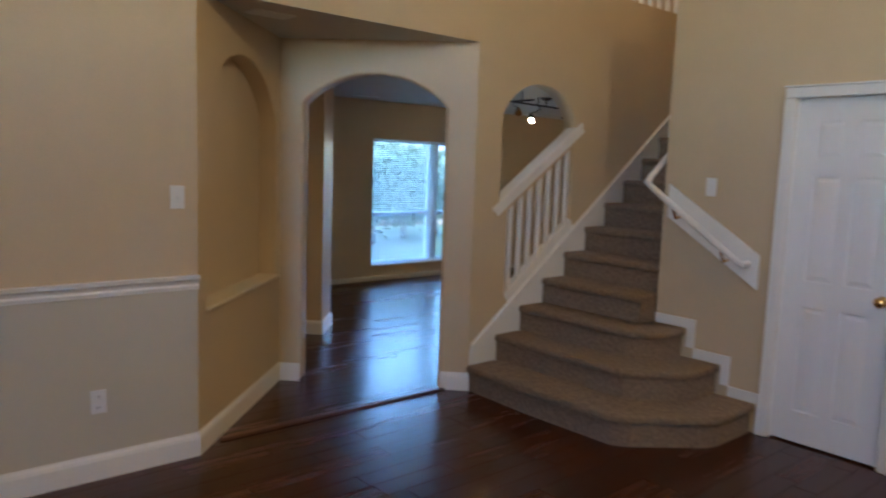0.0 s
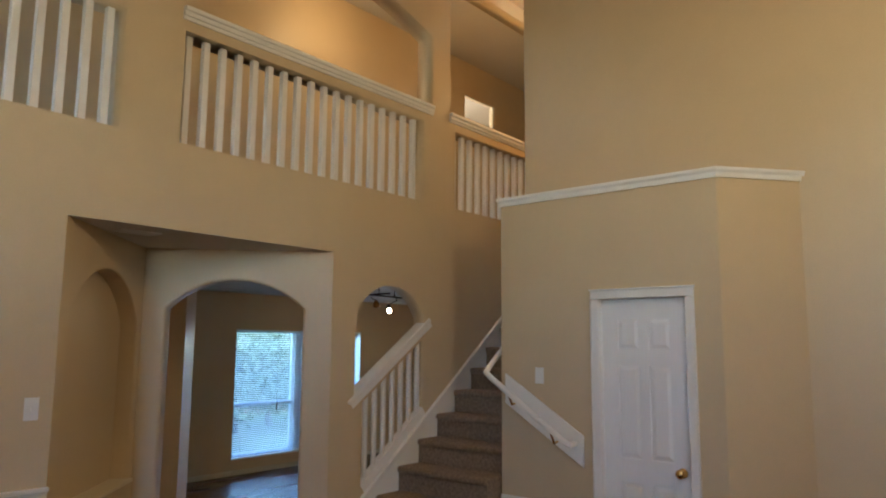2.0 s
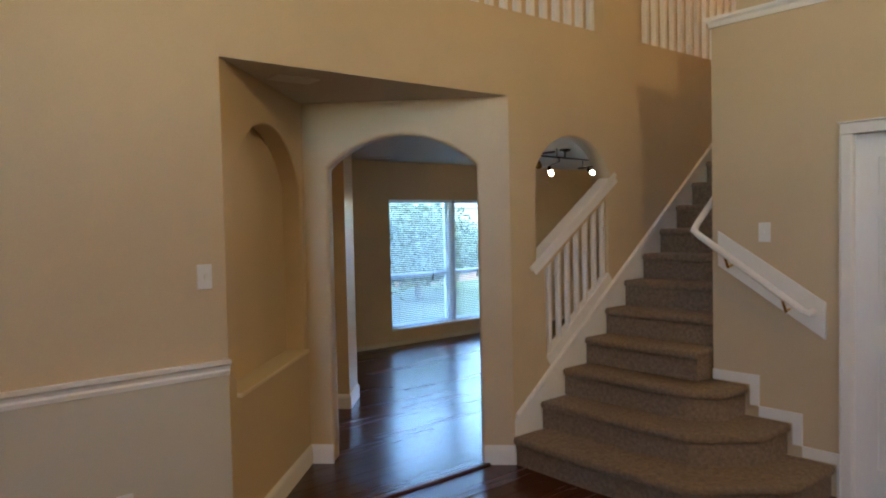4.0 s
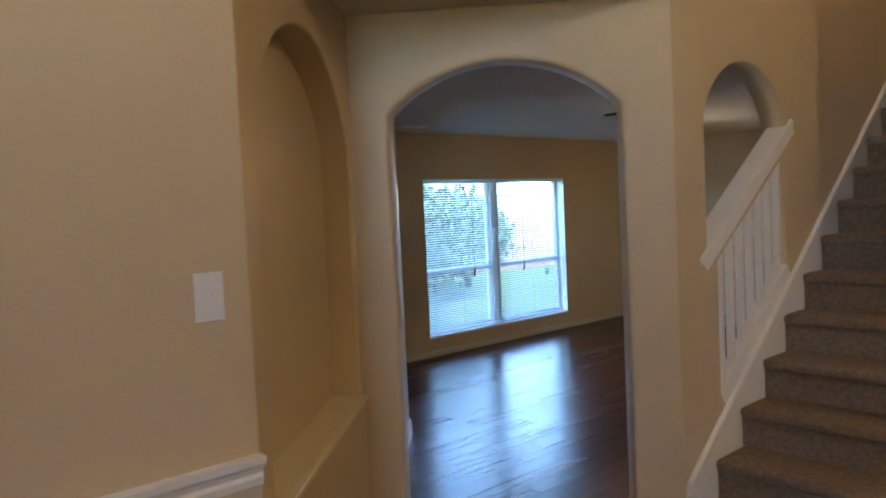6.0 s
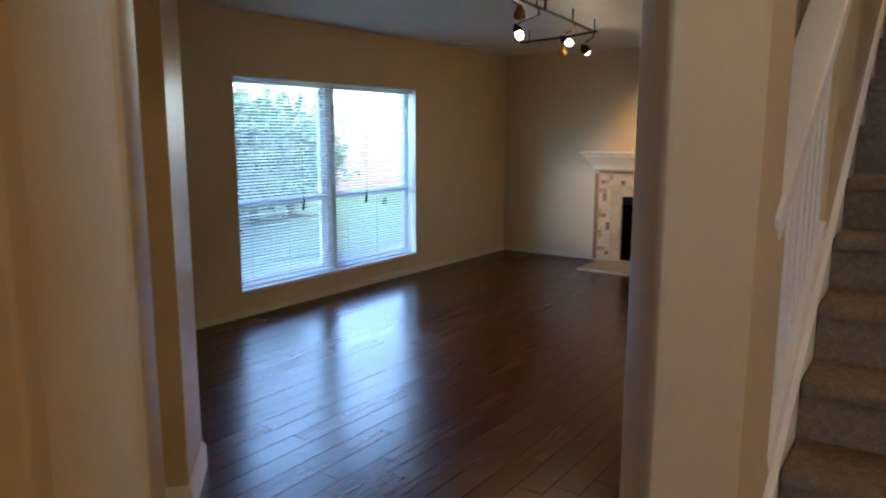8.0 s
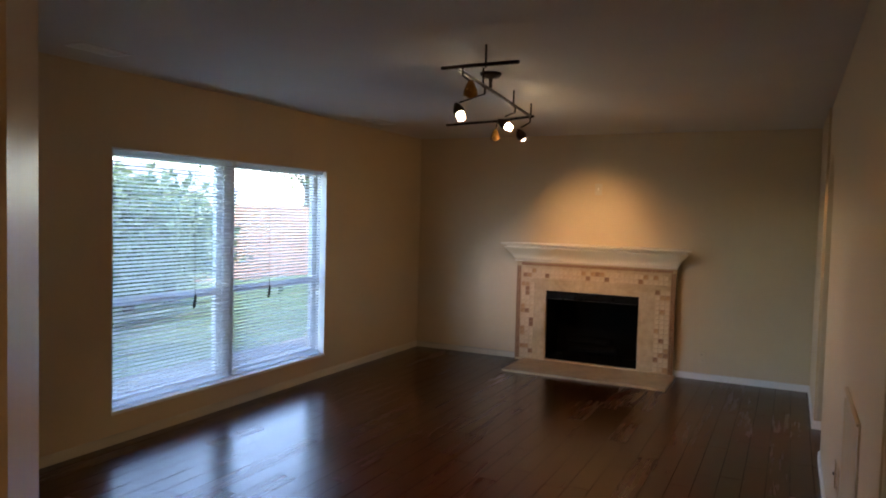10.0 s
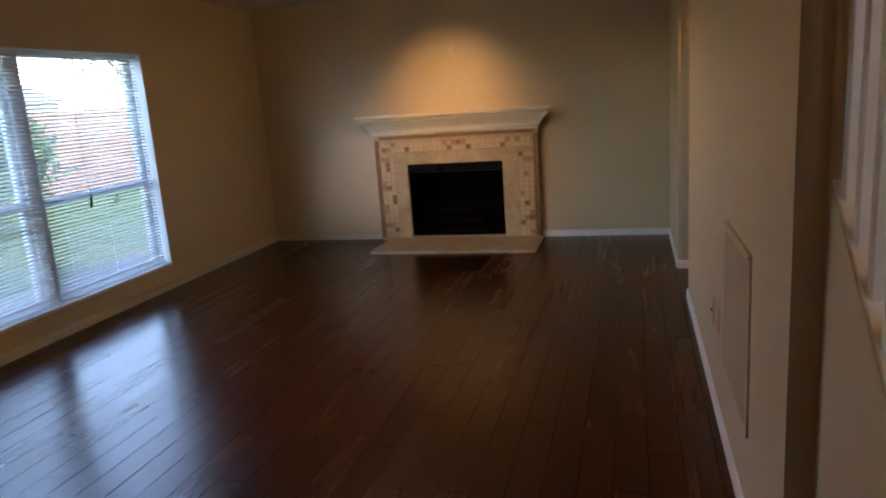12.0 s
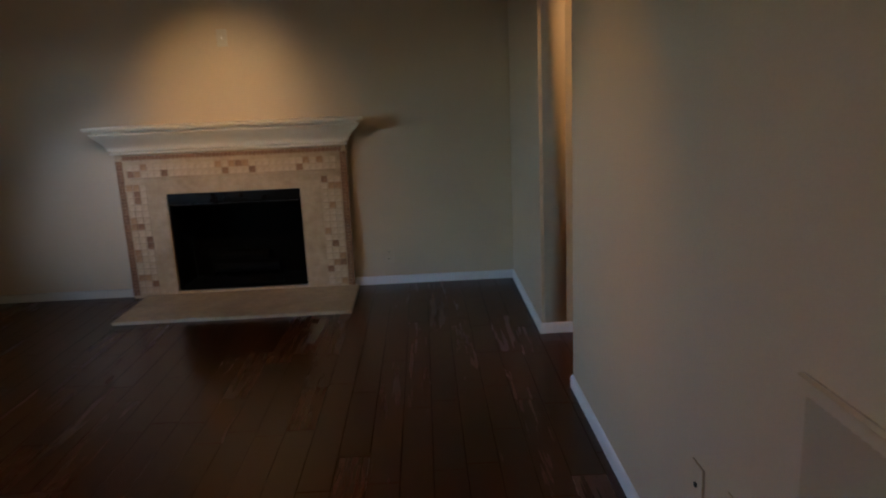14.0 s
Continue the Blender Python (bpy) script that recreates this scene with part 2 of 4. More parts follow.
def prism(points, z0, z1, bevel=0.0, seg=2, top_only=False):
    """A solid of a plan outline between two heights."""
    bm = bmesh.new()
    area = sum(points[i][0] * points[(i + 1) % len(points)][1] - points[(i + 1) % len(points)][0] * points[i][1] for i in range(len(points)))
    if area < 0:
        points = points[::-1]
    lo = [bm.verts.new((x, y, z0)) for x, y in points]
    hi = [bm.verts.new((x, y, z1)) for x, y in points]
    bm.faces.new(lo[::-1])
    top = bm.faces.new(hi)
    n = len(points)
    for i in range(n):
        bm.faces.new((lo[i], lo[(i + 1) % n], hi[(i + 1) % n], hi[i]))
    if bevel:
        edges = list(top.edges) if top_only else bm.edges[:]
        bmesh.ops.bevel(bm, geom=edges, offset=bevel, segments=seg, profile=0.5, affect="EDGES")
    return bm


def sheet(outline, holes, thick, m, name="sheet"):
    """A flat wall of any outline with holes through it: u, v in its plane, w from 0 to thick; m carries it into the world."""
    cu = bpy.data.curves.new(name, "CURVE")
    cu.dimensions = "2D"
    cu.fill_mode = "BOTH"
    cu.extrude = thick / 2
    for loop in [outline] + list(holes):
        sp = cu.splines.new("POLY")
        sp.points.add(len(loop) - 1)
        for p, (u, v) in zip(sp.points, loop):
            p.co = (u, v, 0, 1)
        sp.use_cyclic_u = True
    ob = bpy.data.objects.new(name, cu)
    scene.collection.objects.link(ob)
    me = bpy.data.meshes.new_from_object(ob.evaluated_get(bpy.context.evaluated_depsgraph_get()))
    bpy.data.objects.remove(ob)
    me.transform(m @ Matrix.Translation((0, 0, thick / 2)))
    bm = bmesh.new()
    bm.from_mesh(me)
    bmesh.ops.remove_doubles(bm, verts=bm.verts[:], dist=0.0001)
    bmesh.ops.recalc_face_normals(bm, faces=bm.faces[:])
    bpy.data.meshes.remove(me)
    return bm


def soften(bm, radius=0.012, corner=None, keep=0.0):
    """Round the sharp plaster corners of a wall sheet, but for those within keep of a corner of the plan."""
    edges = [e for e in bm.edges if len(e.link_faces) == 2 and e.calc_face_angle(0) > 1.0]
    if corner is not None:
        edges = [e for e in edges if all((v.co.xy - corner).length > keep for v in e.verts)]
    bmesh.ops.bevel(bm, geom=edges, offset=radius, segments=3, profile=0.5, affect="EDGES", clamp_overlap=True)
    return bm


def plane(origin, u, v):
    """Matrix with u and v as plane axes and their cross product as depth."""
    u, v = Vector(u).normalized(), Vector(v).normalized()
    w = u.cross(v)
    m = Matrix((u, v, w)).transposed().to_4x4()
    m.translation = origin
    return m


def arc(cx, cz, rx, rz, a0, a1, n=20):
    return [(cx + rx * math.cos(radians(a0 + (a1 - a0) * i / n)), cz + rz * math.sin(radians(a0 + (a1 - a0) * i / n))) for i in range(n + 1)]


def segment_arch(u0, u1, spring, crown, n=20):
    """Points of a flat arch from (u1, spring) over the crown to (u0, spring)."""
    half, rise = (u1 - u0) / 2, crown - spring
    r = (half * half + rise * rise) / (2 * rise)
    a = math.degrees(math.asin(half / r))
    return arc((u0 + u1) / 2, crown - r, r, r, 90 - a, 90 + a, n)


def tube(points, radius, n=8, square=False):
    """A rail or bar along a line of points."""
    bm = bmesh.new()
    rings = []
    pts = [Vector(p) for p in points]
    for i, p in enumerate(pts):
        d1 = (pts[i] - pts[i - 1]).normalized() if i else (pts[1] - pts[0]).normalized()
        d2 = (pts[i + 1] - pts[i]).normalized() if i < len(pts) - 1 else d1
        d = (d1 + d2).normalized()
        side = d.cross(Vector((0, 0, 1)))
        if side.length < 0.01:
            side = Vector((1, 0, 0))
        side.normalize()
        up = side.cross(d).normalized()
        stretch = 1 / max(0.4, d.dot(d1))
        ring = []
        for k in range(n):
            a = 2 * math.pi * (k + 0.5) / n
            r = radius * (1.2 if square else 1)
            ring.append(bm.verts.new(p + side * (r * math.cos(a) * stretch) + up * (r * math.sin(a))))
        rings.append(ring)
    for a, b in zip(rings, rings[1:]):
        for k in range(n):
            bm.faces.new((a[k], a[(k + 1) % n], b[(k + 1) % n], b[k]))
    bm.faces.new(rings[0][::-1])
    bm.faces.new(rings[-1])
    bmesh.ops.recalc_face_normals(bm, faces=bm.faces[:])
    return bm


def lathe(profile, n=16, m=None):
    """Turned shape: (radius, height) pairs round the z axis."""
    bm = bmesh.new()
    rings = [[bm.verts.new((r * math.cos(2 * math.pi * k / n), r * math.sin(2 * math.pi * k / n), z)) for k in range(n)] for r, z in profile]
    for a, b in zip(rings, rings[1:]):
        for k in range(n):
            bm.faces.new((a[k], a[(k + 1) % n], b[(k + 1) % n], b[k]))
    bm.faces.new(rings[0][::-1])
    bm.faces.new(rings[-1])
    bmesh.ops.recalc_face_normals(bm, faces=bm.faces[:])
    for f in bm.faces:
        f.smooth = len(f.verts) == 4
    if m is not None:
        bm.transform(m)
    return bm


def moulding(points, profile, up=(0, 0, 1), out_sign=1, close_ends=True):
    """Sweep a profile (out, up) along a horizontal or sloping line of points, out to the left of travel times out_sign."""
    bm = bmesh.new()
    pts = [Vector(p) for p in points]
    rings = []
    for i, p in enumerate(pts):
        d1 = (pts[i] - pts[i - 1]) if i else (pts[1] - pts[0])
        d2 = (pts[i + 1] - pts[i]) if i < len(pts) - 1 else d1
        f1, f2 = Vector((d1.x, d1.y, 0)).normalized(), Vector((d2.x, d2.y, 0)).normalized()
        n1, n2 = Vector((-f1.y, f1.x, 0)), Vector((-f2.y, f2.x, 0))
        nn = (n1 + n2).normalized()
        nn /= max(0.3, nn.dot(n1))
        rings.append([bm.verts.new(p + nn * (o * out_sign) + Vector((0, 0, h))) for o, h in profile])
    k = len(profile)
    for a, b in zip(rings, rings[1:]):
        for j in range(k):
            bm.faces.new((a[j], a[(j + 1) % k], b[(j + 1) % k], b[j]))
    if close_ends:
        bm.faces.new(rings[0][::-1])
        bm.faces.new(rings[-1])
    bmesh.ops.recalc_face_normals(bm, faces=bm.faces[:])
    return bm


BASE_PROFILE = [(0, 0), (0.015, 0), (0.015, 0.095), (0.011, 0.112), (0.006, 0.12), (0.004, 0.128), (0, 0.128)]
LOW_BASE = [(0, 0), (0.012, 0), (0.012, 0.042), (0.007, 0.058), (0, 0.062)]
CHAIR_PROFILE = [(0, -0.075), (0.010, -0.075), (0.014, -0.055), (0.010, -0.045), (0.016, -0.03), (0.032, -0.018), (0.034, 0), (0, 0)]


def structure(ob, label, category):
    return tagged(ob, label, category, kind="structure")


# ---- the shell ----
YM, YL, YF, XD, XF, YW = 3.58, 3.706, 3.725, 4.33, 9.60, 7.79
UP, CEIL_Z, TOP_Z = 2.83, 2.390, 5.35
X_WEST, Y_SOUTH = -2.9, -2.6

# plank floors are laid last; under them a dark subfloor
floor = part("floor", boxed((X_WEST - 0.2, Y_SOUTH - 0.2, -0.12), (XF + 0.3, 8.1, -0.014)), SUBFLOOR)
structure(floor, "dark hand-scraped hardwood plank floor with narrow joints", "floor")

# main wall between the two-storey foyer and the living room
main_m = plane((0, YL, 0), (1, 0, 0), (0, 0, 1))
SL, CAP_SL = 0.765, 0.703
Y_BAY, X_BAY, Y_UP, SEAM = 3.642, 4.60, 3.765, 2.66
side_arch = segment_arch(7.555, 8.33, 1.80, 2.02)[::-1]
outline = [(X_WEST, 0), (1.483, 0), (1.483, 2.405), (X_BAY, 2.405), (X_BAY, 0), (7.555, 0)] + side_arch + [(8.33, 0), (XF + 0.2, 0), (XF + 0.2, SEAM), (X_WEST, SEAM)]
baluster_gap = [(3.74, 0.66), (4.44, 0.66 + SL * 0.70), (4.44, 1.205 + CAP_SL * 0.79), (3.74, 1.205 + CAP_SL * 0.09)]
gap1 = [(0.10, 2.955), (1.73, 2.955), (1.73, 3.69), (0.10, 3.69)]
gap2 = [(2.115, 2.955), (4.43, 2.955), (4.43, 3.69), (2.115, 3.69)]
gap3 = [(4.87, 2.955), (7.20, 2.955), (7.20, 3.69), (4.87, 3.69)]
over1 = [(-0.70, 3.82), (1.73, 3.82)] + segment_arch(-0.70, 1.73, 4.50, 4.73)
over2 = [(2.115, 3.82), (4.54, 3.82)] + segment_arch(2.115, 4.54, 4.50, 4.73)
over3 = [(4.79, 3.82), (7.30, 3.82), (7.30, 5.20), (4.79, 5.20)]
wall_main = part("wall_main", sheet(outline, [], YL - YM, main_m), PAINT)
structure(wall_main, "warm beige painted wall between foyer and living room", "wall")
structure(part("wall_return", boxed((8.3325, YL + 0.0005, 0), (XF, YF, CEIL_Z)), PAINT), "beige painted wall beside the fireplace", "wall")
upper_out = [(X_WEST, SEAM), (XF + 0.2, SEAM), (XF + 0.2, TOP_Z), (X_WEST, TOP_Z)]
wall_main_upper = part("wall_main_upper", sheet(upper_out, [gap1, gap2, gap3, over1, over2, over3], Y_UP - YM, plane((0, Y_UP, 0), (1, 0, 0), (0, 0, 1))), PAINT)
structure(wall_main_upper, "warm beige painted upper wall with balustraded and arched openings", "wall")
# bay beside the stair: an arched opening to the floor, closed on the stair side by a thin knee wall with a gap for balusters
bay_arch = segment_arch(3.65, 4.46, 1.93, 2.19)[::-1]
bay_out = [(3.41, 0), (3.65, 0)] + bay_arch + [(4.46, 0), (X_BAY, 0), (X_BAY, 2.405), (3.41, 2.405)]
wall_bay = part("wall_stair_bay", sheet(bay_out, [], YL - YM, main_m), PAINT)
structure(wall_bay, "beige painted wall bay with a tall arched opening", "wall")
knee_out = [(3.651, 0), (4.459, 0), (4.459, 1.290 + CAP_SL * 0.809), (3.651, 1.290)]
wall_knee = part("wall_stair_knee", sheet(knee_out, [baluster_gap], Y_BAY - YM - 0.0005, plane((0, Y_BAY, 0), (1, 0, 0), (0, 0, 1))), PAINT)
structure(wall_knee, "beige painted sloping knee wall under the stair balusters", "wall")

# painted dado below the chair rail, a skim proud of the wall
dado = part("wall_dado", boxed((X_WEST, YM - 0.003, 0.0), (1.482, YM + 0.001, 0.92)), PAINT_LOW)
structure(dado, "greyish beige painted lower wall under a chair rail", "wall")

# splayed niche wall and arch wall of the alcove
ND = Vector((1, 1, 0)).normalized()
niche_len = math.hypot(0.9615, 0.9615)
niche_m = plane((1.483, 3.58, 0), ND, (0, 0, 1)) @ Matrix.Translation((0, 0, -0.30))
n0, n1, nz = 0.11, 1.28, 0.768
niche_hole = [(n0, nz), (n1, nz)] + segment_arch(n0, n1, 1.84, 2.175)
wall_niche = part("wall_niche", soften(sheet([(0, 0), (niche_len + 0.05, 0), (niche_len + 0.05, 2.41), (0, 2.41)], [niche_hole], 0.30, niche_m), 0.012), PAINT)
structure(wall_niche, "beige splayed wall with a shallow arched niche", "wall")
niche_back = part("wall_niche_back", sheet([(-0.1, 0.5), (niche_len + 0.1, 0.5), (niche_len + 0.1, 2.41), (-0.1, 2.41)], [], 0.04, niche_m @ Matrix.Translation((0, 0, 0.14))), PAINT)
structure(niche_back, "beige painted back of a shallow arched niche", "wall")

AD = Vector((-1, 1, 0)).normalized()
arch_m = plane((3.41, 3.58, 0), AD, (0, 0, 1))
AT = 0.145
a0, a1 = 0.212, 1.20
arch_out = [(0.0, 0), (a0, 0)] + segment_arch(a0, a1, 1.965, 2.175)[::-1] + [(a1, 0), (4.6, 0), (4.6, 2.41), (0.0, 2.41)]
wall_arch = part("wall_arch", soften(sheet(arch_out, [], AT, arch_m), 0.022, Vector((3.41, 3.58)), 0.16), PAINT)
structure(wall_arch, "beige splayed wall with a flat-arched doorway", "wall")

# alcove soffit
soffit = part("ceiling_alcove", prism([(1.473, YM + 0.002), (3.44, YM + 0.002), (2.50, 4.56), (2.43, 4.56)], 2.403, 2.50), CEIL)
structure(soffit, "pale textured ceiling of the foyer alcove", "ceiling")

# living room
pier = part("wall_pier", prism([(3.393, 5.548), (3.67, 5.845), (1.64, 7.88), (1.36, 7.583)], 0, CEIL_Z), PAINT)
structure(pier, "beige splayed wall end beside the living room", "wall")
wall_passage_end = part("wall_passage_end", prism([(0.1, 6.6), (0.2, 6.5), (1.6, 7.9), (1.5, 8.0)], 0, CEIL_Z), PAINT)
structure(wall_passage_end, "plain beige wall closing a passage", "wall")
WX0, WX1, WZ0, WZ1 = 5.472, 7.772, 0.202, 1.903
window_m = plane((0, YW + 0.2, 0), (1, 0, 0), (0, 0, 1))
wall_window = part("wall_window", sheet([(1.2, 0), (XF + 0.2, 0), (XF + 0.2, TOP_Z), (1.2, TOP_Z)], [[(WX0, WZ0), (WX1, WZ0), (WX1, WZ1), (WX0, WZ1)]], 0.2, window_m), PAINT)
structure(wall_window, "beige painted wall with one wide double window", "wall")
wall_fire = part("wall_fireplace", sheet([(Y_SOUTH, 0), (5.26, 0), (5.26, 0.79), (6.245, 0.79), (6.245, 0), (8.06, 0), (8.06, TOP_Z), (Y_SOUTH, TOP_Z)], [], 0.2, plane((XF, 0, 0), (0, 1, 0), (0, 0, 1))), PAINT)
structure(wall_fire, "beige painted wall behind the fireplace", "wall")
ceiling = part("ceiling", prism([(0.0, 7.06), (3.36, 3.70), (3.42, YL), (XF, YL), (XF, YW), (1.0, YW)], CEIL_Z, 2.60), CEIL)
structure(ceiling, "white stippled ceiling of the living room", "ceiling")

# passage behind the opening by the fireplace
for nm, lo, hi in (("wall_passage_a", (6.2, 1.2, 0), (6.3, YM, 2.6)), ("wall_passage_b", (8.33, 1.2, 0), (8.43, YM, 2.6)), ("wall_passage_c", (6.3, 1.1, 0), (8.33, 1.2, 2.6))):
    structure(part(nm, boxed(lo, hi), PAINT), "plain beige wall of a side passage", "wall")
structure(part("ceiling_passage", boxed((6.2, 1.1, 2.5), (8.46, YM, 2.6)), CEIL), "plain pale ceiling of a side passage", "ceiling")

# closet block with the door, plant ledge on top, stair side wall
block_m = plane((XD, 0, 0), (0, 1, 0), (0, 0, 1))
LEDGE = 2.84
DY0, DY1 = 1.265, 1.870
wall_door = part("wall_door", sheet([(1.04, 0), (DY0, 0), (DY0, 2.04), (DY1, 2.04), (DY1, 0), (2.69, 0), (2.69, LEDGE - 0.02), (1.04, LEDGE - 0.02)], [], 0.12, block_m), PAINT)
structure(wall_door, "beige painted closet wall with a white panelled door", "wall")
wall_splay = part("wall_splay", prism([(4.33, 1.04), (4.78, 0.66), (4.86, 0.74), (4.42, 1.14)], 0, LEDGE - 0.02), PAINT)
structure(wall_splay, "beige splayed wall beside the closet door", "wall")
bm = boxed((4.45, 2.57, 0), (XF, 2.69, LEDGE - 0.02))
box(bm, (4.80, 2.57, LEDGE - 0.019), (XF, 2.765, TOP_Z))
wall_stair = part("wall_stair", bm, PAINT)
structure(wall_stair, "beige painted wall along the stair", "wall")
wall_upper = part("wall_upper", prism([(4.798, 2.766), (4.798, Y_SOUTH), (4.92, Y_SOUTH), (4.92, 2.56)], LEDGE - 0.03, TOP_Z), PAINT)
structure(wall_upper, "beige painted upper foyer wall set back above a ledge", "wall")
wall_east = part("wall_east", boxed((4.78, Y_SOUTH, 0), (4.90, 0.70, LEDGE - 0.03)), PAINT)
structure(wall_east, "beige painted foyer wall", "wall")
ledge_top = part("wall_ledge", prism([(4.33, 2.69), (4.33, 1.04), (4.78, 0.66), (4.95, 0.66), (4.95, 2.69)], LEDGE - 0.019, LEDGE), PAINT)
structure(ledge_top, "beige plant ledge above the closet", "ledge")

# the rest of the foyer, behind the walker, unseen; its tall opening is added to let light in
west_m = plane((X_WEST, 0, 0), (0, 1, 0), (0, 0, 1))
wall_west = part("wall_west", sheet([(Y_SOUTH, 0), (YM, 0), (YM, TOP_Z), (Y_SOUTH, TOP_Z)], [[(-1.2, 2.15), (0.0, 2.15), (0.0, 3.85), (-1.2, 3.85)]], 0.15, west_m @ Matrix.Translation((0, 0, -0.15))), PAINT)
structure(wall_west, "unseen plain beige foyer wall with a tall opening added for light", "wall")
wall_south = part("wall_south", boxed((X_WEST, Y_SOUTH - 0.15, 0), (XF, Y_SOUTH, TOP_Z)), PAINT)
structure(wall_south, "plain beige foyer wall", "wall")
ceiling_top = part("ceiling_upper", boxed((X_WEST, Y_SOUTH, TOP_Z), (XF + 0.2, 8.1, TOP_Z + 0.1)), CEIL)
structure(ceiling_top, "pale textured ceiling over foyer and upper hall", "ceiling")

# upper hall
upper_floor = part("floor_upper", boxed((X_WEST, YL - 0.02, 2.66), (XF, 8.06, UP)), CARPET)
structure(upper_floor, "tan carpeted upper hall floor", "floor")
wall_upback = part("wall_upper_back", sheet([(X_WEST, UP), (XF, UP), (XF, TOP_Z), (X_WEST, TOP_Z)], [[(6.78, 4.60), (7.46, 4.60), (7.46, 4.92), (6.78, 4.92)]], 0.1, plane((0, 5.05, 0), (1, 0, 0), (0, 0, 1))), PAINT)
structure(wall_upback, "warmly lit beige upper hall wall with a small high opening", "wall")

reg = base("wall_register", 5.82, 5.05, 4.9)
tagged(reg, "small beige wall air register in the upper hall", "air register")
fix(part("frame", sheet([(5.66, 4.87), (5.97, 4.87), (5.97, 4.98), (5.66, 4.98)], [[(5.68, 4.89), (5.95, 4.89), (5.95, 4.96), (5.68, 4.96)]], 0.01, plane((0, 5.05, 0), (1, 0, 0), (0, 0, 1))), PAINT_LOW), reg)
for i in range(4):
    fix(part("slat", boxed((5.68, 5.041, 4.894 + i * 0.018), (5.95, 5.049, 4.900 + i * 0.018)), BRONZE), reg)

# ---- trim ----
def trim(name, bm, label, mat=TRIM, cat="trim"):
    return structure(part(name, bm, mat), label, cat)


trim("baseboard", moulding([(X_WEST, YM - 0.003, 0), (1.48, YM - 0.003, 0), (2.4445, 4.5415, 0), (2.5565, 4.4295, 0)], BASE_PROFILE, out_sign=-1), "white painted baseboard with a moulded top", cat="baseboard")
trim("baseboard_column", moulding([(3.272, 3.718, 0), (3.41, 3.58, 0), (3.416, 3.58, 0)], BASE_PROFILE, out_sign=-1), "white painted baseboard round an arch pier", cat="baseboard")
trim("baseboard_splay", moulding([(XD, 1.205, 0), (XD, 1.04, 0), (4.78, 0.66, 0), (4.78, Y_SOUTH, 0)], BASE_PROFILE, out_sign=-1), "white painted baseboard beside the closet", cat="baseboard")
trim("baseboard_living", moulding([(1.75, YW, 0), (XF, YW, 0), (XF, 6.58, 0)], LOW_BASE, out_sign=-1), "low beige baseboard under the window", PAINT_LOW, cat="baseboard")
trim("baseboard_fire", moulding([(XF, 4.92, 0), (XF, YF, 0), (8.33, YF, 0), (8.33, 2.6, 0)], LOW_BASE, out_sign=-1), "low white baseboard beside the fireplace", cat="baseboard")
trim("baseboard_right", moulding([(7.555, YM, 0), (7.555, YL, 0), (4.46, YL, 0), (4.46, Y_BAY, 0), (3.65, Y_BAY, 0), (3.65, YL, 0), (3.56, YL, 0)], LOW_BASE, out_sign=-1), "low white baseboard along the living room wall", cat="baseboard")
trim("baseboard_pier", moulding([(1.7, 7.245, 0), (3.393, 5.548, 0), (3.67, 5.845, 0), (1.80, 7.715, 0)], BASE_PROFILE, out_sign=-1), "white baseboard round a splayed wall end", cat="baseboard")
trim("chair_rail", moulding([(X_WEST, YM, 0.972), (1.486, YM, 0.972)], CHAIR_PROFILE, out_sign=-1), "white moulded chair rail", cat="chair rail")
trim("ledge_trim", moulding([(XD + 0.12, 2.69, LEDGE), (XD, 2.69, LEDGE), (XD, 1.04, LEDGE), (4.80, 0.645, LEDGE)], [(0, -0.06), (0.012, -0.06), (0.016, -0.03), (0.03, -0.015), (0.03, 0.004), (0, 0.004)], out_sign=-1), "white moulded edge of the plant ledge", cat="trim")
trim("threshold_strip", boxed((1.655, 3.68, -0.004), (3.31, 3.73, 0.014), 0.006), "dark wooden threshold strip across the alcove", STRIP, "threshold")
# sill and shelf carry their top light in the cream colour
trim("niche_sill", boxed((n0 - 0.02, -0.030, nz - 0.006), (n1 + 0.012, -0.0005, nz + 0.016), 0.004, m=Matrix.Translation((1.483, 3.58, 0)) @ Matrix.Rotation(radians(45), 4, "Z")), "cream painted niche sill, colour lightened as if lit from above", CREAM, "sill")
trim("niche_sill_top", boxed((n0 + 0.001, 0.0, nz), (n1 - 0.001, 0.159, nz + 0.014), 0.002, m=Matrix.Translation((1.483, 3.58, 0)) @ Matrix.Rotation(radians(45), 4, "Z")), "cream painted niche shelf, colour lightened as if lit from above", CREAM, "sill")
# upper balustrade caps
for nm, xa, xb in (("rail_cap_west", -0.70, 1.73), ("rail_cap_middle", 2.09, 4.545), ("rail_cap_east", 4.785, 7.30)):
    bm = boxed((xa, YM - 0.036, 3.812), (xb, Y_UP + 0.03, 3.846), 0.010, 3)
    box(bm, (xa, YM - 0.012, 3.758), (xb, YM - 0.0005, 3.782))
    box(bm, (xa, YM - 0.024, 3.7825), (xb, YM - 0.0005, 3.8115))
    trim(nm, bm, "white moulded handrail cap on the upper half wall", cat="rail")

# stair skirt with its moulded top edge on the main wall, stepped skirt on the closet wall
SK = lambda x: 0.330 + SL * (x - 3.455)
skirt = part("stair_skirt", sheet([(3.42, 0), (3.42, SK(3.42) - 0.01), (6.60, SK(6.60) - 0.01), (6.60, 2.2), (3.9, 0)], [], 0.005, plane((0, YM, 0), (1, 0, 0), (0, 0, 1))), TRIM)
structure(skirt, "white painted stair skirt board", "trim")
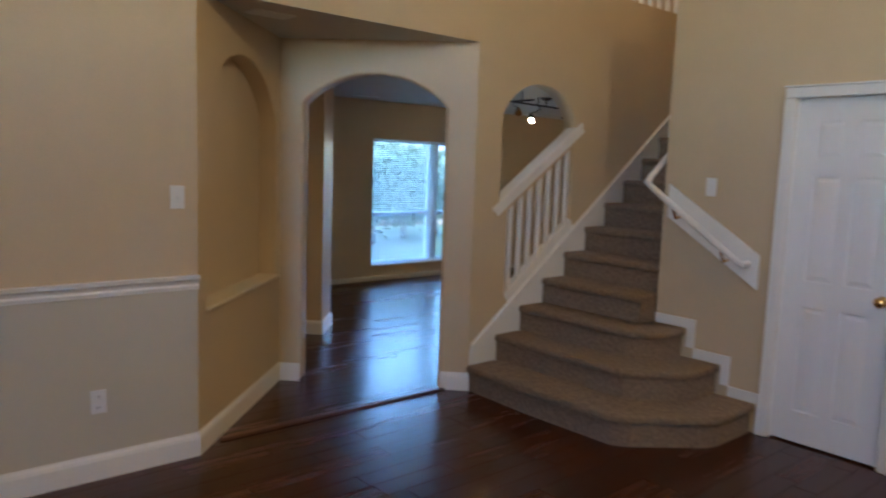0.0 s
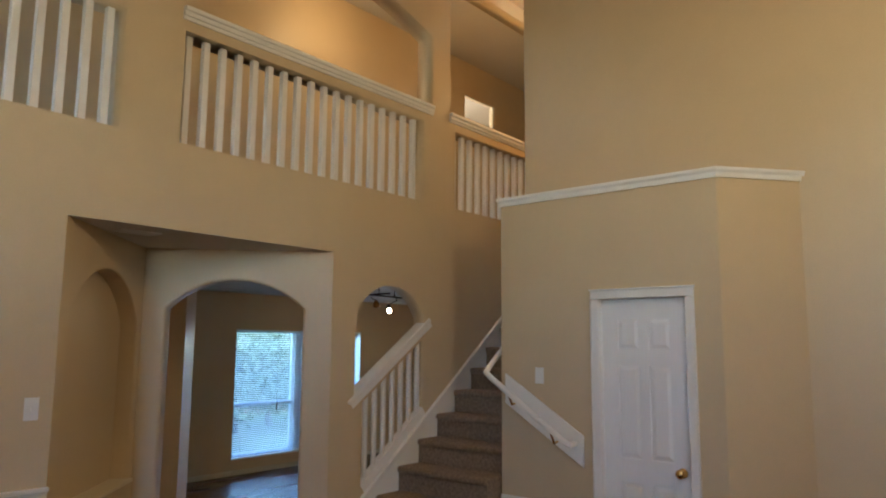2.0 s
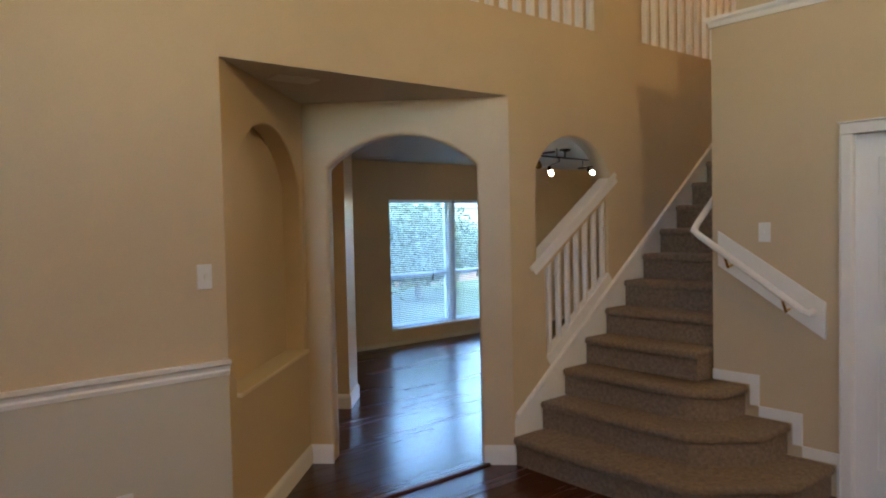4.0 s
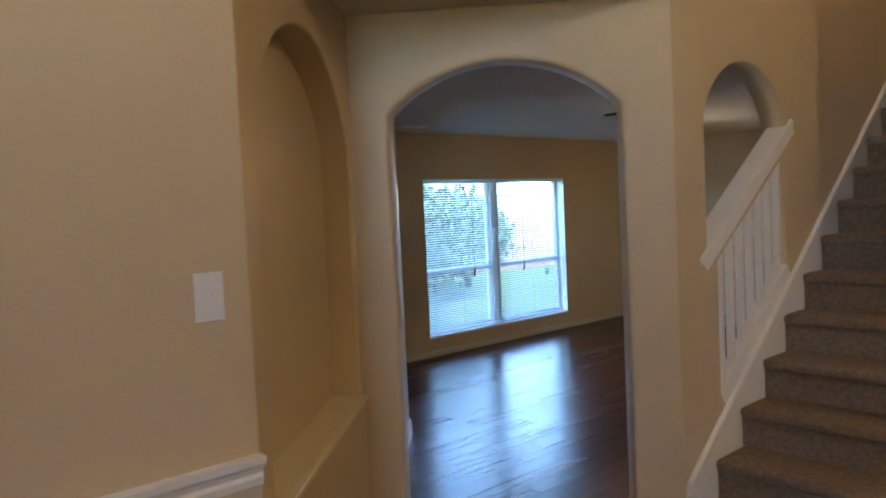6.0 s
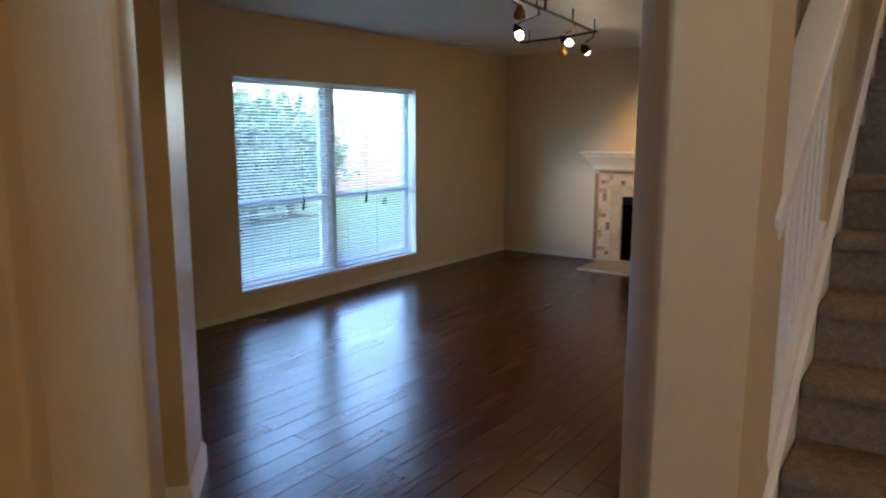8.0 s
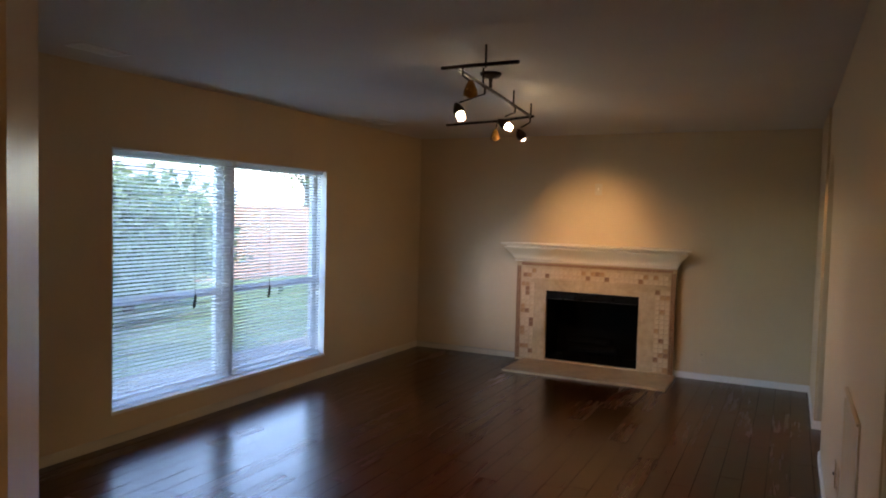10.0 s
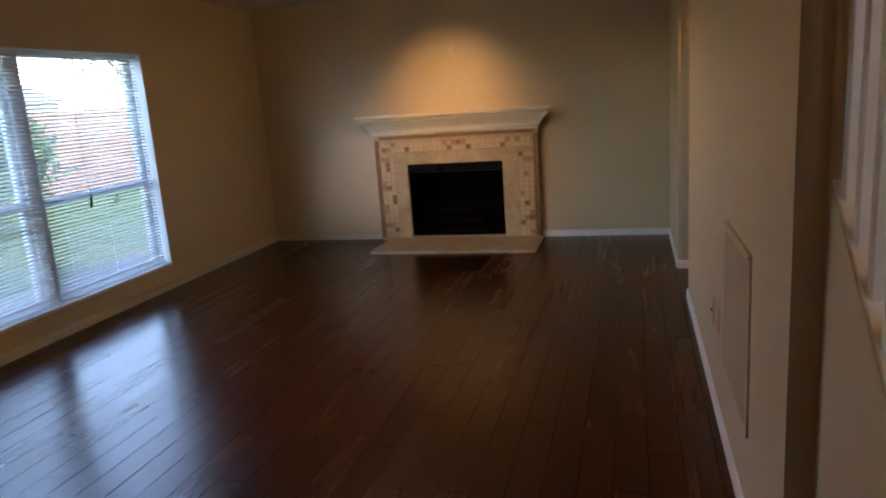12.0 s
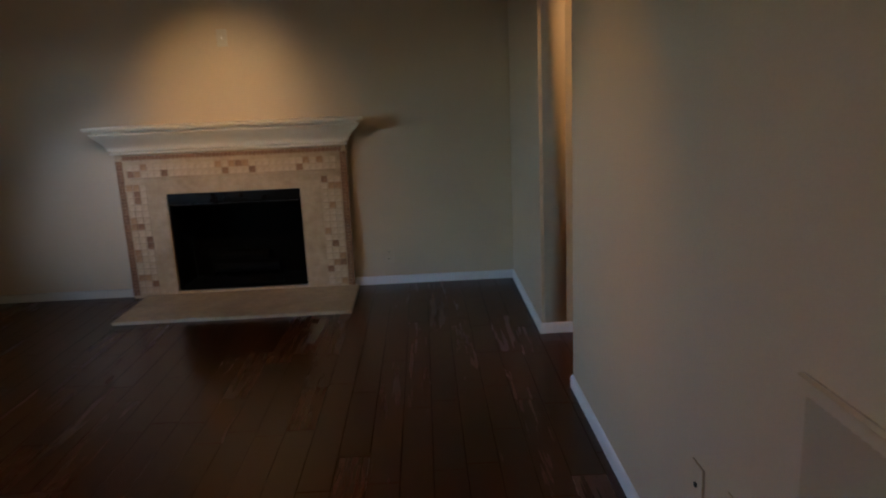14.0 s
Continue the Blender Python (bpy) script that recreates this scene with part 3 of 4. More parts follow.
trim("skirt_cap", moulding([(3.43, YM, SK(3.43)), (6.60, YM, SK(6.60))], [(0, -0.03), (0.014, -0.03), (0.020, -0.012), (0.020, 0.012), (0.010, 0.022), (0, 0.022)], out_sign=-1), "white sloping moulding over the stair skirt")

def step_x(k):
    return 3.388 if k == 1 else 3.655 + 0.238 * (k - 2)

RISE = 0.1885
step_right = {1: 1.945, 2: 2.19, 3: 2.445}
side = []
for k in (1, 2, 3):
    y0, z0 = step_right[k], RISE * k
    y1 = step_right.get(k + 1, 2.69)
    zn = z0 + 0.062
    side.append(((y0 - 0.055, 0 if k == 1 else z0 - RISE + 0.0626), (y1 - (0.0555 if k < 3 else 0), zn)))
bm = bmesh.new()
for (ya, za), (yb, zb) in side:
    box(bm, (XD - 0.014, ya, zb - 0.062), (XD, yb, zb))
    box(bm, (XD - 0.014, ya, za), (XD, ya + 0.055, zb - 0.0625))
trim("stair_skirt_stepped", bm, "white stepped skirt board on the closet wall")

# ---- staircase ----
stairs = base("staircase", 3.4, 3.1, 0)
tagged(stairs, "brown carpeted staircase with flared bottom steps and rounded nosings", "staircase")


def step_outline(k, inset):
    x = step_x(k) + inset
    back = step_x(k) + 0.32
    if k == 1:
        pts = [(x, 3.574), (x - 0.015, 3.0), (x + 0.01, 2.36), (x + 0.07, 2.28), (x + 0.44, 1.975 + inset * 0.7), (x + 0.52, 1.945 + inset), (XD - 0.016, 1.945 + inset), (XD - 0.016, 3.574)]
    elif k == 2:
        pts = [(x, 3.574), (x + 0.02, 2.49), (x + 0.07, 2.42), (x + 0.30, 2.215 + inset * 0.7), (x + 0.38, 2.19 + inset), (XD - 0.016, 2.19 + inset), (XD - 0.016, 3.574)]
    elif k == 3:
        pts = [(x, 3.574), (x + 0.01, 2.66), (x + 0.05, 2.58), (x + 0.14, 2.47 + inset * 0.7), (x + 0.2, 2.445 + inset), (XD - 0.016, 2.445 + inset), (XD - 0.016, 2.70), (back, 2.70), (back, 3.574)]
    else:
        pts = [(x, 3.574), (x, 2.705), (back, 2.705), (back, 3.574)]
    return pts


for k in range(1, 16):
    z = RISE * k
    step = part("step", prism(step_outline(k, 0.028), z - RISE if k < 4 else z - RISE - 0.1, z - 0.045), CARPET)
    fix(step, stairs)
    tread = prism(step_outline(k, 0.0), z - 0.052, z, 0.02, 4)
    for f in tread.faces:
        f.smooth = True
    nose = part("tread", tread, CARPET)
    fix(nose, step)
landing = structure(part("floor_landing", boxed((step_x(15) + 0.3, 2.69, 2.6), (XF, YM + 0.1, UP)), CARPET), "tan carpeted stair landing", "floor")

# sloped balustrade in the arched stair window
sill = base("stair_balustrade", 3.70, YM + 0.1, 1.2)
tagged(sill, "white painted sloping stair balustrade with square balusters", "balustrade")
capb = boxed((0.0, -0.012, 0.0), (1.144, 0.100, 0.034), 0.006, 2)
capb.transform(Matrix.Translation((3.604, YM, 1.258)) @ Matrix.Rotation(-math.atan(CAP_SL), 4, "Y"))
fix(part("cap", capb, TRIM, label="sloping white cap board"), sill)
under = boxed((0.01, -0.006, -0.042), (1.13, 0.0, -0.0005), 0.004, 1)
under.transform(Matrix.Translation((3.61, YM, 1.258)) @ Matrix.Rotation(-math.atan(CAP_SL), 4, "Y"))
fix(part("cap_moulding", under, TRIM), sill)
low = boxed((0.0, -0.004, -0.075), (0.885, Y_BAY - YM - 0.004, 0.0), 0.003, 1)
low.transform(Matrix.Translation((3.735, YM + 0.0, 0.66)) @ Matrix.Rotation(-math.atan(SL), 4, "Y"))
fix(part("bottom_rail", low, TRIM), sill)
for i in range(7):
    x = 3.785 + 0.1 * i
    fix(part("baluster", boxed((x, YM + 0.014, 0.64 + SL * (x - 3.74)), (x + 0.032, YM + 0.046, 1.225 + CAP_SL * (x - 3.65)), 0.003, 1), TRIM), sill)

# upper balustrades: one thing per gap
for xa, xb, lab in ((0.10, 1.73, "white square balusters in the upper half wall, bluish daylight behind"), (2.115, 4.43, "white square balusters in the upper half wall, warm light behind"), (4.87, 7.20, "white square balusters in the upper half wall above the stair")):
    bal = base("balustrade", xa, YM + 0.1, 2.955)
    tagged(bal, lab, "balustrade", group="upper hall balustrades")
    n = round((xb - xa) / 0.128)
    for i in range(n):
        x = xa + (i + 0.5) * (xb - xa) / n
        fix(part("baluster", boxed((x - 0.022, YM + 0.06, 2.955), (x + 0.022, YM + 0.104, 3.69), 0.003, 1), TRIM), bal)

# handrail with its backing board
rail = base("handrail", XD, 2.3, 1.0)
tagged(rail, "white painted wooden handrail on a white backing board", "handrail")
fix(part("backing_board", sheet([(2.005, 0.89), (2.645, 1.29), (2.645, 1.505), (2.005, 1.10)], [], 0.018, plane((XD - 0.018, 0, 0), (0, 1, 0), (0, 0, 1))), TRIM), rail)
fix(part("rail", tube([(XD - 0.03, 2.06, 1.045), (XD - 0.10, 2.065, 1.04), (XD - 0.115, 2.10, 1.065), (XD - 0.125, 2.70, 1.475), (XD - 0.11, 2.755, 1.512), (XD - 0.05, 2.77, 1.55), (XD + 0.9, 2.77, 1.55 + 0.95 * SL)], 0.021, 8), TRIM), rail)
for y, z in ((2.20, 1.10), (2.55, 1.345)):
    fix(part("bracket", tube([(XD - 0.018, y, z - 0.05), (XD - 0.07, y, z - 0.06), (XD - 0.115, y, z + 0.01)], 0.008, 8), BRASS, label="small brass rail bracket"), rail)


# ---- door ----
def panel_door(y0, y1, z0, z1, x):
    door = base("door_1", x, (y0 + y1) / 2, 0)
    structure(door, "closed white six-panel closet door with a brass knob", "door")
    w, h = y1 - y0, z1 - z0
    cols = [(0.115, 0.27), (0.335, 0.49)]
    rows = [(0.20, 0.83), (0.98, 1.59), (1.69, 1.90)]
    holes = []
    for c0, c1 in cols:
        for r0, r1 in rows:
            holes.append([(y0 + c0 * w / 0.605, r0), (y0 + c1 * w / 0.605, r0), (y0 + c1 * w / 0.605, r1), (y0 + c0 * w / 0.605, r1)])
    slab = part("slab", sheet([(y0, z0), (y1, z0), (y1, z1), (y0, z1)], holes, 0.012, plane((x, 0, 0), (0, 1, 0), (0, 0, 1))), DOORW)
    fix(slab, door)
    fix(part("core", boxed((x + 0.0125, y0, z0), (x + 0.035, y1, z1)), DOORW), door)
    for hole in holes:
        ya, za = hole[0]
        yb, zb = hole[2]
        bm = bmesh.new()
        lo = [bm.verts.new((x + 0.0124, yy, zz)) for yy, zz in ((ya, za), (yb, za), (yb, zb), (ya, zb))]
        mid = [bm.verts.new((x + 0.011, yy, zz)) for yy, zz in ((ya + 0.012, za + 0.012), (yb - 0.012, za + 0.012), (yb - 0.012, zb - 0.012), (ya + 0.012, zb - 0.012))]
        hi = [bm.verts.new((x + 0.003, yy, zz)) for yy, zz in ((ya + 0.034, za + 0.034), (yb - 0.034, za + 0.034), (yb - 0.034, zb - 0.034), (ya + 0.034, zb - 0.034))]
        for a, b in ((lo, mid), (mid, hi)):
            for i in range(4):
                bm.faces.new((a[i], a[(i + 1) % 4], b[(i + 1) % 4], b[i]))
        bm.faces.new(hi)
        bmesh.ops.recalc_face_normals(bm, faces=bm.faces[:])
        fix(part("panel", bm, DOORW), door)
    knob = part("knob", lathe([(0.031, 0), (0.031, 0.004), (0.012, 0.008), (0.011, 0.03), (0.02, 0.036), (0.028, 0.048), (0.029, 0.058), (0.022, 0.068), (0.006, 0.072)], 20, Matrix.Translation((x, y0 + 0.062, 0.925)) @ Matrix.Rotation(radians(-90), 4, "Y")), BRASS, label="polished brass door knob")
    fix(knob, door)
    return door


panel_door(DY0 + 0.004, DY1 - 0.004, 0.012, 2.030, XD + 0.03)
casing = base("door_casing", XD, 1.57, 0)
structure(casing, "white moulded door casing", "door casing")
for nm, lo, hi in (("jamb_trim", (XD - 0.018, 1.212, 0), (XD, DY0 + 0.002, 2.031)), ("jamb_trim", (XD - 0.018, DY1 - 0.002, 0), (XD, 1.923, 2.031)), ("head_trim", (XD - 0.020, 1.205, 2.032), (XD, 1.930, 2.092))):
    fix(part(nm, boxed(lo, hi, 0.006, 2), TRIM), casing)
for lo, hi in (((XD - 0.026, 1.206, 0), (XD - 0.0005, 1.2115, 2.031)), ((XD - 0.026, 1.9235, 0), (XD - 0.0005, 1.929, 2.031)), ((XD - 0.029, 1.199, 2.0925), (XD - 0.0005, 1.936, 2.102))):
    fix(part("back_band", boxed(lo, hi, 0.002, 1), TRIM), casing)
for nm, lo, hi in (("jamb", (XD + 0.001, DY0 - 0.0, 0), (XD + 0.118, DY0 + 0.003, 2.036)), ("jamb", (XD + 0.001, DY1 - 0.003, 0), (XD + 0.118, DY1, 2.036)), ("head", (XD + 0.001, DY0 + 0.003, 2.033), (XD + 0.118, DY1 - 0.003, 2.039))):
    fix(part(nm, boxed(lo, hi), TRIM), casing)
structure(part("wall_closet_back", boxed((XD + 0.12, 1.2, 0), (XD + 0.14, 1.95, 2.1)), PAINT), "plain wall inside the closet", "wall")


# ---- small wall plates ----
def plate(name, m, label, cat, kind_, mat=PLASTIC):
    ob = base(name)
    ob.matrix_basis = m
    tagged(ob, label, cat)
    part("plate", boxed((-0.036, -0.058, 0), (0.036, 0.058, 0.006), 0.003, 2), mat, ob)
    if kind_ == "switch":
        part("toggle", boxed((-0.005, -0.011, 0.006), (0.005, 0.011, 0.016), 0.002, 1), PLASTIC, ob)
    elif kind_ == "cable":
        part("socket", boxed((-0.006, -0.006, 0.006), (0.006, 0.006, 0.012), 0.002, 1), DARK_SLOT, ob, "dark cable socket")
    elif kind_ == "outlet":
        for v in (-0.027, 0.027):
            s = part("socket", boxed((-0.016, v - 0.016, 0.006), (0.016, v + 0.016, 0.008), 0.001, 1), mat, ob)
            for u in (-0.006, 0.006):
                part("slot", boxed((u - 0.0012, v - 0.005, 0.008), (u + 0.0012, v + 0.005, 0.0085)), DARK_SLOT, s)
    return ob


south = plane((1.381, YM, 1.372), (1, 0, 0), (0, 0, 1))
plate("light_switch", south, "white toggle light switch plate on a beige wall", "switch", "switch")
plate("power_outlet", plane((0.993, YM - 0.003, 0.388), (1, 0, 0), (0, 0, 1)), "white double power outlet on the lower wall", "outlet", "outlet")
plate("light_switch", plane((XD, 2.355, 1.498), (0, -1, 0), (0, 0, 1)), "white light switch plate beside the stair", "switch", "switch")
plate("power_outlet", plane((5.82, YL, 0.43), (-1, 0, 0), (0, 0, 1)), "small beige power outlet low on the living room wall", "outlet", "outlet", PAINT)
plate("cable_plate", plane((6.03, YL, 0.40), (-1, 0, 0), (0, 0, 1)), "small beige cable outlet plate low on the living room wall", "wall plate", "cable", PAINT)
plate("power_outlet", plane((XF, 4.66, 0.22), (0, -1, 0), (0, 0, 1)), "beige power outlet beside the fireplace", "outlet", "outlet", PAINT)
plate("wall_box", plane((XF, 5.725, 1.83), (0, -1, 0), (0, 0, 1)), "small beige wall plate above the mantel", "wall plate", "switch", PAINT_LOW)

# return air grille
grille = base("return_air_grille", 5.38, YL, 0.3)
tagged(grille, "beige painted return air grille low on the wall", "air grille")
GX0, GX1, GZ0, GZ1 = 5.00, 5.58, 0.30, 0.893
fix(part("frame", sheet([(GX0, GZ0), (GX1, GZ0), (GX1, GZ1), (GX0, GZ1)], [[(GX0 + 0.035, GZ0 + 0.035), (GX1 - 0.035, GZ0 + 0.035), (GX1 - 0.035, GZ1 - 0.035), (GX0 + 0.035, GZ1 - 0.035)]], 0.007, plane((0, YL + 0.007, 0), (1, 0, 0), (0, 0, 1))), PAINT), grille)
fix(part("backing", boxed((GX0 + 0.03, YL + 0.0005, GZ0 + 0.03), (GX1 - 0.03, YL + 0.002, GZ1 - 0.03)), PAINT), grille)
for i in range(20):
    x = GX0 + 0.047 + i * 0.0261
    b = boxed((-0.008, -0.001, GZ0 + 0.035), (0.008, 0.001, GZ1 - 0.035))
    b.transform(Matrix.Translation((x, YL + 0.0075, 0)) @ Matrix.Rotation(radians(38), 4, "Z"))
    fix(part("blade", b, PAINT), grille)
fix(part("rim", moulding([(GX1, YL + 0.007, GZ1 - 0.012), (GX0, YL + 0.007, GZ1 - 0.012)], [(0, 0), (0.007, 0.002), (0.007, 0.008), (0, 0.012)], out_sign=-1), PAINT), grille)


def ceiling_vent(x, y, z, w, d):
    v = base("ceiling_vent", x, y, z)
    tagged(v, "white metal ceiling air vent with slats", "ceiling vent", group="ceiling vents")
    m = plane((x, y, z), (1, 0, 0), (0, -1, 0))
    fix(part("frame", sheet([(-w / 2, -d / 2), (w / 2, -d / 2), (w / 2, d / 2), (-w / 2, d / 2)], [[(-w / 2 + 0.02, -d / 2 + 0.02), (w / 2 - 0.02, -d / 2 + 0.02), (w / 2 - 0.02, d / 2 - 0.02), (-w / 2 + 0.02, d / 2 - 0.02)]], 0.008, m), TRIM), v)
    fix(part("backing", boxed((x - w / 2 + 0.015, y - d / 2 + 0.015, z - 0.002), (x + w / 2 - 0.015, y + d / 2 - 0.015, z - 0.0005)), DARK_SLOT), v)
    for i in range(6):
        yy = y - d / 2 + 0.03 + i * (d - 0.06) / 5
        fix(part("slat", boxed((x - w / 2 + 0.02, yy - 0.006, z - 0.007), (x + w / 2 - 0.02, yy + 0.004, z - 0.004)), TRIM), v)


ceiling_vent(5.07, 7.40, CEIL_Z, 0.30, 0.15)
ceiling_vent(8.17, 7.475, CEIL_Z, 0.30, 0.15)
ceiling_vent(2.02, 3.85, 2.403, 0.25, 0.14)

# ---- living room window ----
WY = YW + 0.13
MX0, MX1, MZ = 6.545, 6.665, 0.890
win = base("window_1", (WX0 + WX1) / 2, WY, WZ0)
structure(win, "white vinyl double window of two sash pairs", "window")
units = ((WX0, MX0), (MX1, WX1))
fix(part("mullion", boxed((MX0, WY - 0.045, WZ0), (MX1, WY + 0.05, WZ1), 0.006, 2), VINYL), win)
for xa, xb in units:
    fr = part("window_frame", sheet([(xa, WZ0), (xb, WZ0), (xb, WZ1), (xa, WZ1)], [[(xa + 0.02, WZ0 + 0.045), (xb - 0.02, WZ0 + 0.045), (xb - 0.02, WZ1 - 0.04), (xa + 0.02, WZ1 - 0.04)]], 0.07, plane((0, WY + 0.045, 0), (1, 0, 0), (0, 0, 1))), VINYL)
    fix(fr, win)
    fix(part("meeting_rail", boxed((xa + 0.02, WY - 0.02, MZ - 0.026), (xb - 0.02, WY + 0.035, MZ + 0.026), 0.004, 1), VINYL), win)
    for za, zb in ((WZ0 + 0.045, MZ - 0.026), (MZ + 0.026, WZ1 - 0.04)):
        pane = part("pane", boxed((xa + 0.018, WY + 0.012, za - 0.002), (xb - 0.018, WY + 0.016, zb + 0.002)), GLASS)
        pane.visible_shadow = False
        fix(pane, win)
sill_w = part("window_sill", boxed((WX0 - 0.0, YW - 0.012, WZ0 - 0.012), (WX1, WY - 0.03, WZ0 + 0.014), 0.006, 2), TRIM)
fix(sill_w, win)
# pale liners added over the wall-coloured returns to keep the reveal bright
for lo, hi in (((WX0 - 0.001, YW - 0.002, WZ0 + 0.015), (WX0 + 0.008, WY - 0.03, WZ1 - 0.009)), ((WX1 - 0.008, YW - 0.002, WZ0 + 0.015), (WX1 + 0.001, WY - 0.03, WZ1 - 0.009)), ((WX0, YW - 0.002, WZ1 - 0.008), (WX1, WY - 0.03, WZ1 + 0.001))):
    fix(part("jamb_liner", boxed(lo, hi), VINYL, label="pale liner over the window return"), win)

BY = YW + 0.055
for j, (xa, xb) in enumerate(units):
    xa, xb = xa + (0.012 if j == 0 else -0.045), xb + (0.045 if j == 0 else -0.016)
    blind = base("window_blind", (xa + xb) / 2, BY, WZ1 - 0.02)
    tagged(blind, "white horizontal mini blind, lowered with open slats", "blind", group="window blinds")
    fix(part("head_rail", boxed((xa, BY - 0.02, WZ1 - 0.04), (xb, BY + 0.02, WZ1 - 0.006), 0.004, 1), BLIND), blind)
    w = xb - xa
    bm = bmesh.new()
    rows = [[bm.verts.new((sx * w / 2, v, 0.0022 - 9.0 * v * v)) for v in (-0.0125, -0.004, 0.004, 0.0125)] for sx in (-1, 1)]
    for i in range(3):
        bm.faces.new((rows[0][i], rows[1][i], rows[1][i + 1], rows[0][i + 1]))
    bmesh.ops.solidify(bm, geom=bm.faces[:], thickness=0.0006)
    me = bpy.data.meshes.new("slat")
    bm.to_mesh(me)
    bm.free()
    me.materials.append(BLIND)
    n = 64
    for i in range(n):
        z = WZ0 + 0.045 + i * (WZ1 - 0.05 - WZ0 - 0.05) / (n - 1)
        s = part_mesh("slat", me, BLIND)
        s.rotation_euler = (radians(29 + random.uniform(-0.4, 0.4)), radians(random.uniform(-0.12, 0.12)), 0)
        s.location = ((xa + xb) / 2, BY + random.uniform(-0.001, 0.001), z)
        fix(s, blind)
    fix(part("bottom_rail", boxed((xa, BY - 0.013, WZ0 + 0.018), (xb, BY + 0.013, WZ0 + 0.032), 0.003, 1), BLIND), blind)
    for f in (0.13, 0.5, 0.87):
        fix(part("ladder_cord", tube([(xa + f * w, BY - 0.014, WZ0 + 0.03), (xa + f * w, BY - 0.014, WZ1 - 0.04)], 0.0012, 5), BLIND), blind)
    px = 6.20 if j == 0 else 7.02
    fix(part("pull_cord", tube([(px, BY - 0.03, 0.90), (px - 0.004, BY - 0.028, 1.4), (px, BY - 0.024, WZ1 - 0.04)], 0.0018, 5), DARK_SLOT), blind)
    fix(part("tassel", lathe([(0.003, 0.05), (0.009, 0.035), (0.012, -0.035), (0.008, -0.05)], 10, Matrix.Translation((px, BY - 0.03, 0.855)) @ Matrix.Rotation(radians(10), 4, "Y")), DARK_SLOT, label="dark cord tassel"), blind)

# ---- fireplace ----
fire = base("fireplace", XF, 5.77, 0)
tagged(fire, "cream marble fireplace with mosaic tile border and white mantel", "fireplace")
FX = XF - 0.06
FY0, FY1, FZ = 4.918, 6.556, 1.060
BY0, BY1, BZ0, BZ1 = 5.268, 6.232, 0.032, 0.764
face_m = plane((FX, 0, 0), (0, 1, 0), (0, 0, 1))
fix(part("surround", sheet([(FY0, 0.0), (FY1, 0.0), (FY1, FZ), (FY0, FZ)], [[(BY0, BZ0), (BY1, BZ0), (BY1, BZ1), (BY0, BZ1)]], 0.058, face_m), MARBLE, label="polished cream marble surround"), fire)
prof = [(0.0, 1.060), (0.082, 1.060), (0.086, 1.066), (0.086, 1.078), (0.072, 1.081), (0.072, 1.088), (0.098, 1.091), (0.101, 1.106), (0.112, 1.124), (0.136, 1.152), (0.166, 1.178), (0.190, 1.202), (0.194, 1.214), (0.170, 1.217), (0.170, 1.232), (0.220, 1.235), (0.225, 1.240), (0.225, 1.254), (0.219, 1.258), (0.0, 1.258)]
mantel = bmesh.new()
rings = []
for y, s in ((FY0 + 0.07, -1), (FY1 - 0.05, 1)):
    rings.append([mantel.verts.new((XF - o, y + s * o * (0.80 if s > 0 else 0.98), z)) for o, z in prof])
for i in range(len(prof)):
    mantel.faces.new((rings[0][i], rings[0][(i + 1) % len(prof)], rings[1][(i + 1) % len(prof)], rings[1][i]))
mantel.faces.new(rings[0][::-1])
mantel.faces.new(rings[1])
bmesh.ops.recalc_face_normals(mantel, faces=mantel.faces[:])
# white mantel; the warm lamplight on it is put into the cream tone
fix(part("mantel", mantel, CREAM, label="white crown-moulded mantel shelf, toned cream as if warmly lamplit"), fire)
fix(part("frieze_moulding", boxed((FX - 0.014, FY0 + 0.09, 0.868), (FX, FY1 - 0.09, 0.888), 0.005, 2), MARBLE), fire)
fix(part("hearth", boxed((8.90, FY0 - 0.03, -0.002), (FX - 0.001, FY1 - 0.10, 0.022), 0.004, 2), MARBLE, label="low cream marble hearth slab"), fire)
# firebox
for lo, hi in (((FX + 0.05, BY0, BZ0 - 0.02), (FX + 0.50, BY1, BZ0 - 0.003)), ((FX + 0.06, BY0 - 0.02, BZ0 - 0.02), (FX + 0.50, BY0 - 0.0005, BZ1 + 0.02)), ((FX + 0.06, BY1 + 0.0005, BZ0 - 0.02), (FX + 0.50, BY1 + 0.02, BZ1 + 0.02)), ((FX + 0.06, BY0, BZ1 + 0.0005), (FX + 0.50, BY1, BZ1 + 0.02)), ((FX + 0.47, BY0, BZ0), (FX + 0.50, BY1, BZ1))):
    fix(part("firebox_panel", boxed(lo, hi, 0.001, 1), BLACK, label="near-black firebox panel"), fire)
hood = boxed((FX + 0.012, BY0 + 0.004, BZ1 - 0.085), (FX + 0.03, BY1 - 0.004, BZ1 - 0.002), 0.006, 2)
fix(part("hood", hood, METALB, label="black metal hood strip"), fire)
fix(part("hood_lip", boxed((FX + 0.004, BY0 + 0.03, BZ1 - 0.092), (FX + 0.034, BY1 - 0.03, BZ1 - 0.084), 0.003, 1), METALB), fire)
grate = bmesh.new()
for i in range(6):
    box(grate, (FX + 0.16, 5.50 + i * 0.1, BZ0 + 0.06), (FX + 0.38, 5.515 + i * 0.1, BZ0 + 0.075))
for x in (FX + 0.18, FX + 0.36):
    box(grate, (x, 5.48, BZ0 - 0.003), (x + 0.015, 6.08, BZ0 + 0.0595))
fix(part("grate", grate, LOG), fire)
